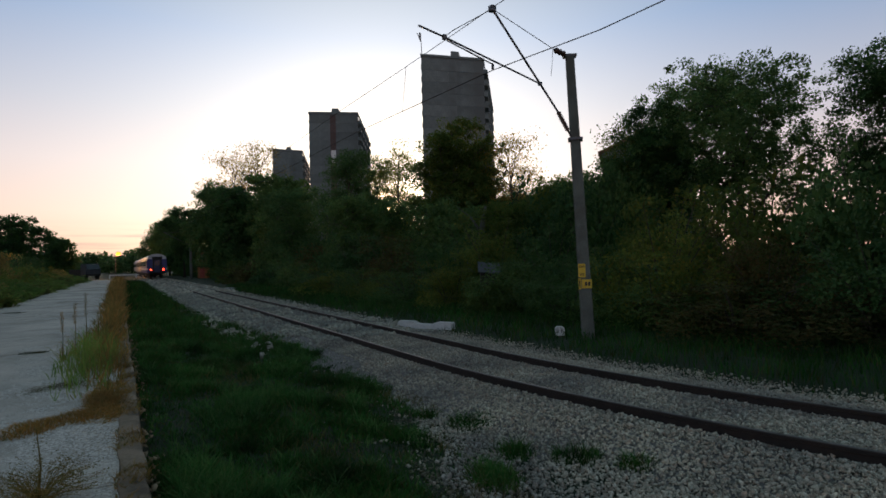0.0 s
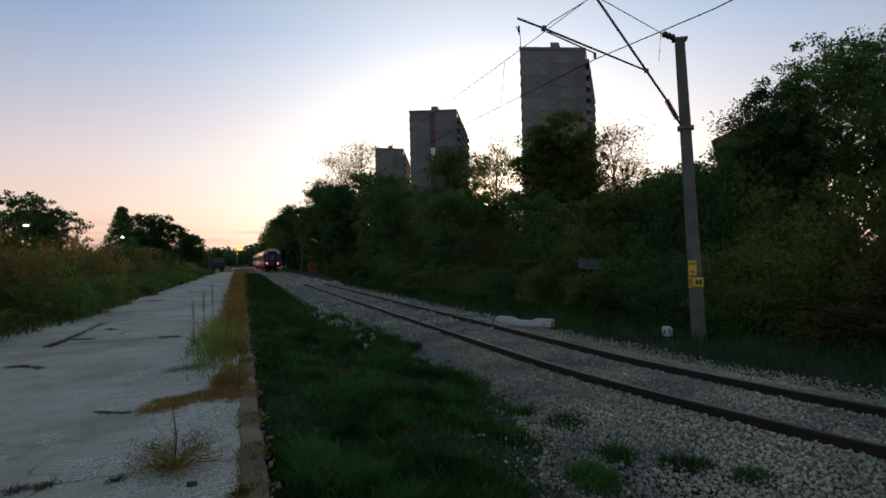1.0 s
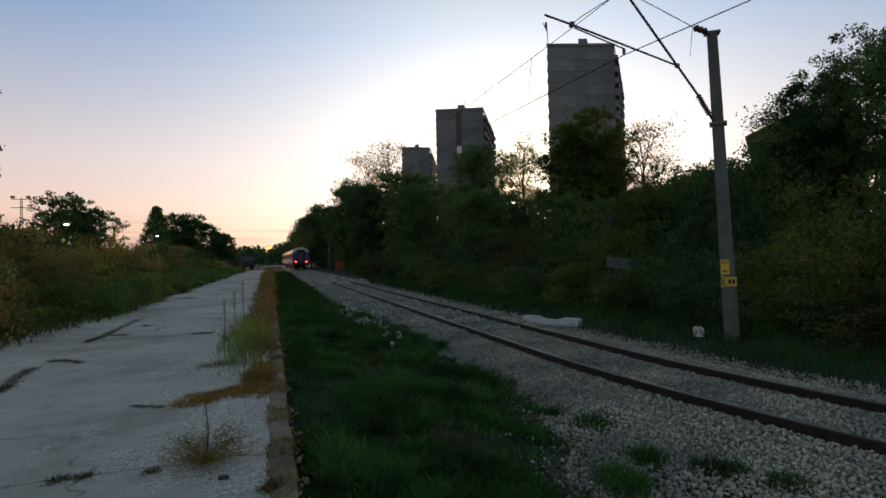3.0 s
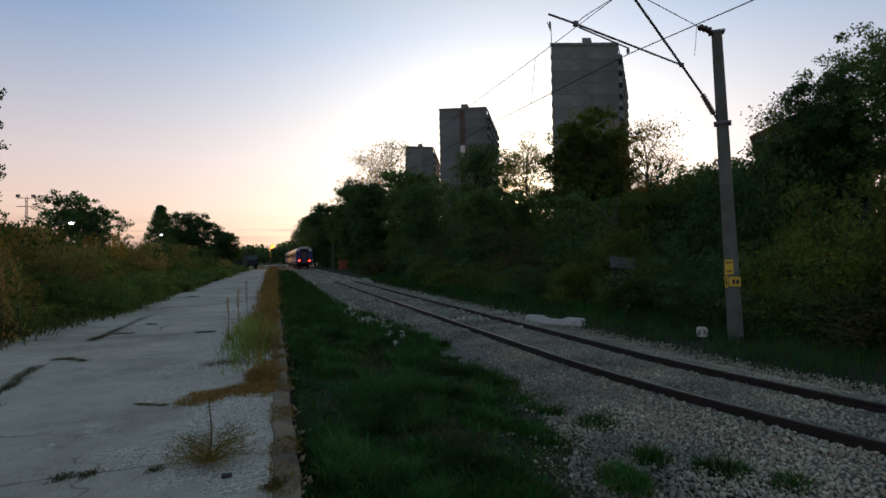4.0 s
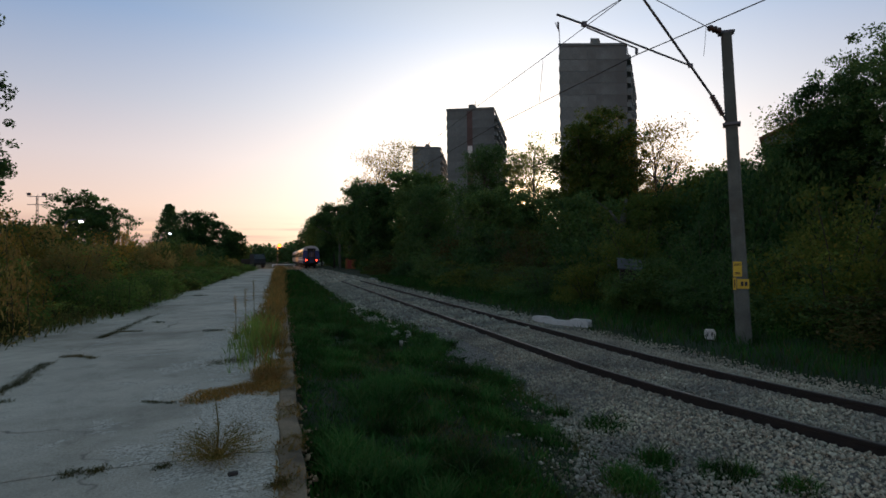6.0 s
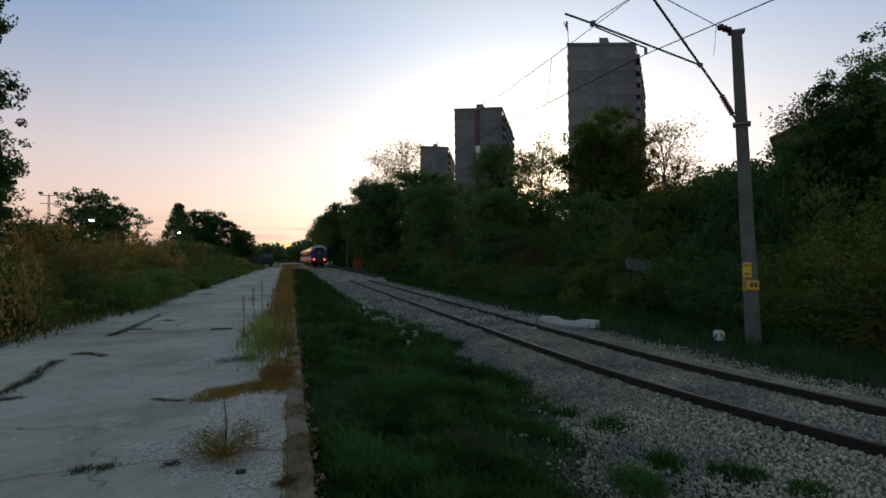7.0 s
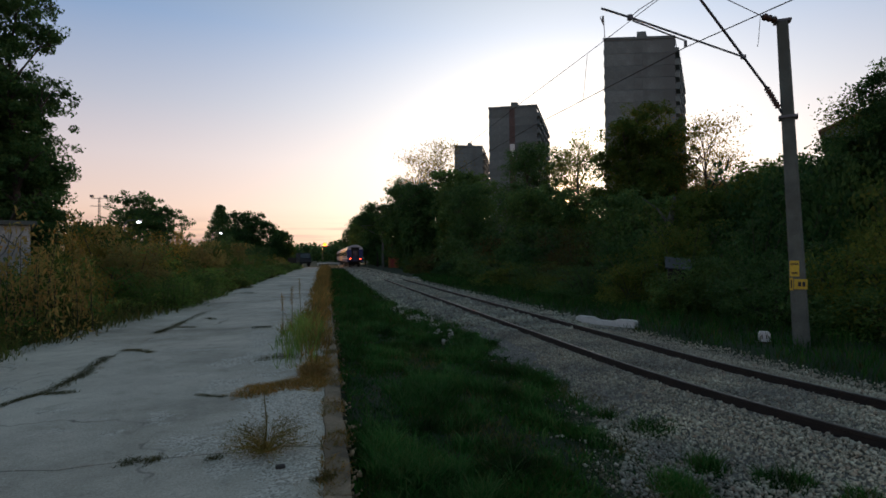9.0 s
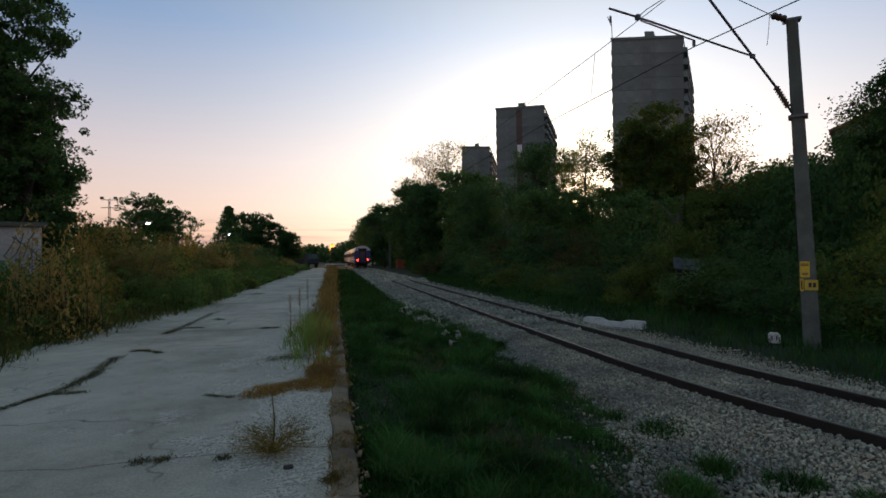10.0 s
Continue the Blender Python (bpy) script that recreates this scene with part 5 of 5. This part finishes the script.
def scatter(n, y0, y1):
    xs, ys_, zs = [], [], []
    while len(xs) < n:
        y = y0 + (y1 - y0) * r.uniform() ** 1.6
        d = r.uniform(-3.7, 2.5)
        x = track_x(y) + d
        if abs(abs(d) - 0.75) < 0.085:
            continue
        if x < stone_edge(y) and r.uniform() > 0.08 * math.exp(-(stone_edge(y) - x) / 0.4):
            continue
        if d > 1.9 and r.uniform() < (d - 1.9) / 0.6:
            continue
        if x < 1.2:
            continue
        z = max(bed_z(d), ground_z(x, y)) if d < -1.2 or d > 1.2 else -0.315
        xs.append(x), ys_.append(y), zs.append(z + r.uniform(-0.005, 0.025))
    return np.array(xs), np.array(ys_), np.array(zs)


stones(*scatter(84000, 1.6, 14.0), 0.0132, "ballast_stones", "angular grey crushed stones of the track bed")
stones(*scatter(15000, 13.0, 45.0), 0.034, "ballast_stones", "angular grey crushed stones of the far track bed")
stones(*scatter(6000, 44.0, 110.0), 0.085, "ballast_stones", "angular grey crushed stones of the distant track bed")
# brown pebbles and clods where the ballast gives way to the verge
n = 3200
py_ = 2.2 + 14 * r.uniform(0, 1, n) ** 1.4
px_ = np.array([stone_edge(q) for q in py_]) - np.abs(r.normal(0, 0.35, n)) + 0.1
stones(px_, py_, np.array([ground_z(a, b) for a, b in zip(px_, py_)]) + 0.004, 0.0125, "verge_pebbles", "brown pebbles and clods at the ballast's edge", M_RUBBLE)
# crumbled concrete along the foot of the kerb
n = 420
ky = 3.0 + 25 * r.uniform(0, 1, n) ** 1.5
stones(0.165 + np.abs(r.normal(0, 0.05, n)), ky, np.full(n, -0.15) + r.uniform(-0.06, 0.06, n), 0.016, "kerb_rubble", "crumbled pale rubble at the foot of the kerb", M_RUBBLE)
# loose grit on the broken concrete edge, and one dark stone
n = 1300
gy_ = 3.0 + 4.6 * r.uniform(0, 1, n)
stones(-0.03 - np.abs(r.normal(0, 0.22, n)), gy_, r.uniform(0.0, 0.006, n), 0.004, "loose_grit", "loose pale grit on the concrete edge", M_GRIT)
dark = Geo().box((0, 0, 0.012), (0.075, 0.04, 0.03), 0.011)
solid("dark_stone", dark, M_BLACK, "small dark stone lying on the concrete", "stone").matrix_world = pose(-0.36, 4.33, 0.0, 0, 0, 12)
# pale heap of stones on the ballast edge
n = 1800
hy = r.normal(18.5, 2.2, n)
stones(2.8 + r.normal(0, 0.14, n), hy, -0.42 + 0.1 * np.exp(-r.uniform(0, 3, n)), 0.036, "stone_heap", "pale heap of broken stone on the ballast edge", M_GRIT)

# ---------------------------------------------------------------- grass


def grass_field(n, x0, x1, y0, y1, h, w, keep, mat_, name, label, power=1.7, lean=0.5, zf=ground_z):
    xs, ys_, zs, hs = [], [], [], []
    while len(xs) < n:
        y = y0 + (y1 - y0) * r.uniform() ** power
        x = r.uniform(x0, x1)
        k_ = keep(x, y)
        if r.uniform() > k_:
            continue
        xs.append(x), ys_.append(y), zs.append(zf(x, y) - 0.01), hs.append(h * (0.35 + 0.9 * k_) * (1 + 0.02 * y))
    v, f = blades(r, np.array(xs), np.array(ys_), np.array(zs), np.array(hs), w * (1 + 0.05 * np.array(ys_)), lean)
    ob = part(name, np_mesh(name, v, f), mat_, None)
    return tagged(ob, label, "grass", kind="stuff")


def verge_keep(x, y):
    e = stone_edge(y)
    q = 1.0 if x < e - 0.4 else max(0.0, (e + 0.25 - x) / 0.65)
    tuft = 0.48 + 1.25 * vnoise(x * 1.1, y * 0.8, 8.0) + 0.8 * vnoise(x * 3.5, y * 3.5, 2.0)
    q *= min(1.0, max(0.22, tuft))
    for tx, ty, tr in ((3.75, 5.65, 0.42), (2.9, 4.1, 0.35), (3.5, 4.55, 0.25), (3.95, 4.1, 0.3), (4.25, 3.6, 0.25), (3.4, 6.3, 0.2)):
        q = max(q, 0.9 - ((x - tx) ** 2 + (y - ty) ** 2) / tr ** 2)
    return q


grass_field(64000, 0.2, 4.4, 2.4, 16.0, 0.105, 0.0046, verge_keep, M_GRASS, "verge_grass", "dark green grass on the verge beside the platform", 1.5, 0.8)
grass_field(18000, 0.1, 4.2, 15.0, 75.0, 0.20, 0.006, verge_keep, M_GRASS, "verge_grass", "dark green grass on the far verge", 1.5)
grass_field(26000, 7.6, 12.5, 1.0, 50.0, 0.22, 0.0055, lambda x, y: min(1.0, max(0.0, (x - track_x(y) - 1.7) / 1.0)) * (0.75 + 0.5 * vnoise(x, y, 4.0)), M_GRASS, "trackside_grass", "rough dark grass between ballast and scrub", 1.5)
grass_field(26000, -7.6, -4.1, 5.0, 70.0, 0.30, 0.006, lambda x, y: min(1.0, max(0.0, (-4.75 + 0.5 * vnoise(y * 0.5, 1, 1) + 0.35 * vnoise(y * 2.1, 3, 1) + 0.45 * min(1.0, max(0.0, (y - 14) / 4)) - x) / 0.7)) * (0.65 + 0.7 * vnoise(x * 1.5, y * 1.1, 6.0)), M_ROADGRASS, "roadside_grass", "tall green grass along the platform road", 1.4, 0.9, lambda x, y: 0.0 if x > -5.6 else ground_z(x, y))


def tuft_keep(x, y):
    q = verge_keep(x, y)
    return q if vnoise(x * 2.6, y * 2.2, 5.0) + 0.5 * vnoise(x * 0.9, y * 0.6, 9.0) > 0.12 else 0.0


grass_field(24000, 0.25, 4.3, 2.4, 24.0, 0.17, 0.0038, tuft_keep, M_TUFT, "grass_tufts", "brighter green tufts in the verge grass", 1.6, 0.7)
grass_field(9000, 0.2, 4.6, 2.4, 26.0, 0.09, 0.0034, lambda x, y: 0.8 if vnoise(x * 0.9 + 9, y * 0.6, 5.0) + 0.4 * vnoise(x * 4, y * 3, 2.0) > 0.12 and x < stone_edge(y) + 0.5 else 0.0, M_LITTER, "dry_verge_grass", "dry brown grass patches on the verge", 1.6, 0.9)


# dry grass and weeds on the platform's edge
def strip_keep(x, y):
    wdt = 0.34 + 0.30 * vnoise(y * 0.5, 3, 3) + 0.2 * vnoise(y * 1.9, 5, 3) + 0.006 * y
    q = max(0.0, 1 - abs(x + 0.22) / max(0.12, wdt))
    return q * min(1.0, max(0.0, (y - 7.6) / 4.0)) * (0.65 + 0.7 * vnoise(x * 3, y * 1.3, 1))


grass_field(4200, -1.7, 0.12, 7.4, 70.0, 0.40, 0.0045, strip_keep, M_DRY, "edge_grass", "dry tan grass along the platform edge", 1.3, 0.6, lambda x, y: 0.0)


grass_field(4200, -1.5, 0.1, 8.0, 60.0, 0.30, 0.0045, strip_keep, M_EDGE, "edge_grass", "green grass among the dry edge grass", 1.3, 0.6, lambda x, y: 0.0)


# short dead grass that has crept over the kerb
grass_field(2600, -0.06, 0.17, 2.8, 10.5, 0.045, 0.003, lambda x, y: 0.9 if vnoise(x * 2, y * 1.6, 6.0) > -0.08 else 0.06, M_DRY, "kerb_grass", "short dead brown grass creeping over the kerb", 1.2, 1.3, lambda x, y: 0.0)


def patch_keep(x, y):
    w = 0.30 * vnoise(x * 2.6, y * 2.2, 2.0) + 0.22 * vnoise(x * 7, y * 6, 4.0)
    a = ((x + 0.55) / 0.66) ** 2 + ((y - 7.05 - 0.5 * (x + 0.6)) / 0.40) ** 2
    b = ((x + 0.16) / 0.30) ** 2 + ((y - 7.9) / 1.3) ** 2
    return max(0.0, 1 - min(a, b) + 1.5 * w)


grass_field(6200, -1.4, 0.12, 6.0, 9.6, 0.055, 0.003, patch_keep, M_DRY, "dry_grass_patch", "flattened orange dry grass on the concrete", 1.0, 1.3, lambda x, y: 0.0)
grass_field(600, -1.3, -0.05, 8.2, 15.0, 0.34, 0.0045, lambda x, y: max(0.0, 1 - ((x + 0.45) / 0.5) ** 2 - ((y - 11.2) / 3.2) ** 2 + 0.9 * vnoise(x * 4, y * 2, 3)), M_GREENWEED, "green_tuft", "tall green grass tuft at the platform edge", 1.0, 0.45, lambda x, y: 0.0)


def crack_line(pts, n, h, wdt, name="crack_grass", mat_=None):
    n *= 3
    xs, ys_ = [], []
    for _ in range(n):
        q = r.uniform(0, len(pts) - 1.001)
        i = int(q)
        a, b = pts[i], pts[i + 1]
        xs.append(a[0] + (b[0] - a[0]) * (q - i) + r.normal(0, wdt))
        ys_.append(a[1] + (b[1] - a[1]) * (q - i) + r.normal(0, wdt * 1.6))
    v, f = blades(r, np.array(xs), np.array(ys_), np.zeros(n), np.full(n, h * 0.7), 0.0022, 1.5)
    ob = part(name, np_mesh(name, v, f), mat_ or M_CRACKWEED, None)
    tagged(ob, "low weeds growing from a crack in the concrete", "weeds", kind="stuff")


crack_line([(-3.62, 6.6), (-3.5, 7.1), (-3.4, 7.4), (-3.0, 7.4)], 420, 0.04, 0.03)
crack_line([(-3.35, 7.45), (-3.35, 8.1), (-3.35, 8.6), (-3.5, 9.3), (-3.55, 10.0)], 700, 0.045, 0.055)
crack_line([(-3.62, 12.8), (-3.58, 13.6), (-3.58, 14.9), (-3.6, 17.4)], 700, 0.05, 0.06)
crack_line([(-3.5, 13.8), (-3.05, 13.75)], 160, 0.04, 0.03)
crack_line([(-3.54, 10.56), (-3.29, 10.55), (-2.95, 10.2)], 240, 0.045, 0.035)
crack_line([(-1.6, 4.74), (-1.48, 4.75)], 90, 0.03, 0.03)
crack_line([(-1.42, 4.74), (-1.32, 4.76)], 90, 0.03, 0.03)
crack_line([(-0.95, 4.68), (-0.85, 4.67)], 60, 0.03, 0.025)
crack_line([(-1.67, 13.21), (-1.29, 13.19)], 150, 0.05, 0.05)
crack_line([(-3.13, 15.6), (-2.95, 15.4)], 80, 0.05, 0.05)
crack_line([(-3.84, 26.5), (-3.3, 26.3)], 150, 0.06, 0.08)
crack_line([(-1.54, 6.89), (-1.16, 6.69)], 110, 0.03, 0.02)
crack_line([(-1.05, 9.0), (-0.7, 9.2), (-0.5, 9.2)], 260, 0.05, 0.10)


def dry_weed(at, h, rad, n, label, mat_=None):
    w = thing("dry_weed", at, label, "weed", "dry weeds on the platform")
    g = Geo()
    q = rng(int(abs(at[1]) * 100))
    tips = []
    for i in range(n):
        az, l = q.uniform(0, 6.28), rad * q.uniform(0.4, 1.1)
        e = Vector((math.cos(az) * l, math.sin(az) * l, h * 0.42 * q.uniform(0.2, 1.0)))
        g.tube([(0, 0, -0.01), (e.x * 0.45, e.y * 0.45, e.z * 0.85), e], [0.0026, 0.002, 0.001], 3, False)
        for _ in range(2):
            p0 = Vector((e.x * 0.45, e.y * 0.45, e.z * 0.85)).lerp(e, q.uniform(0, 0.8))
            p1 = p0 + Vector((q.normal(0, 0.2 * rad), q.normal(0, 0.2 * rad), q.uniform(-0.03, 0.10) * h / 0.5))
            p1.z = max(p1.z, 0.004)
            g.tube([p0, p1], [0.0015, 0.0008], 3, False)
            tips.append(np.array(p1))
        tips += [np.array(Vector((0, 0, 0)).lerp(e, s)) for s in (0.5, 0.7, 0.85, 1.0)]
    part("branchwork", g, mat_ or M_DRY, w)
    g = Geo().tube([(0, 0, 0), (0.012, 0, h * 0.5), (-0.01, 0, h)], [0.007, 0.006, 0.003], 5)
    part("stalk", g, M_DRY, w)
    top = [np.array((q.normal(0, 0.012), q.normal(0, 0.012), h * s)) for s in (np.linspace(0.35, 1.02, 40) if h < 0.8 else np.linspace(0.62, 1.03, 60))]
    v, f = leaves(q, np.repeat(np.array(tips + top), 4, 0), 0.0065 if h < 0.8 else 0.009, 0.016 if h < 0.8 else 0.013)
    v[:, 2] = np.maximum(v[:, 2], 0.002)
    tagged(part("seed_head", np_mesh("seed_head", v, f), mat_ or M_DRY, w), kind="stuff")


dry_weed((-0.51, 4.72, 0.0), 0.50, 0.36, 120, "dry brown weed with one tall stalk on the concrete", M_EDGE)
dry_weed((-0.75, 12.2, 0.0), 0.95, 0.2, 14, "tall thin dry weed stalk at the platform edge")
dry_weed((-0.62, 13.0, 0.0), 1.1, 0.2, 12, "tall thin dry weed stalk at the platform edge")
dry_weed((-0.9, 11.6, 0.0), 0.85, 0.15, 8, "tall thin dry weed stalk at the platform edge")
dry_weed((-0.02, 4.02, 0.0), 0.06, 0.09, 26, "small low dark weed at the kerb", M_CRACKWEED)
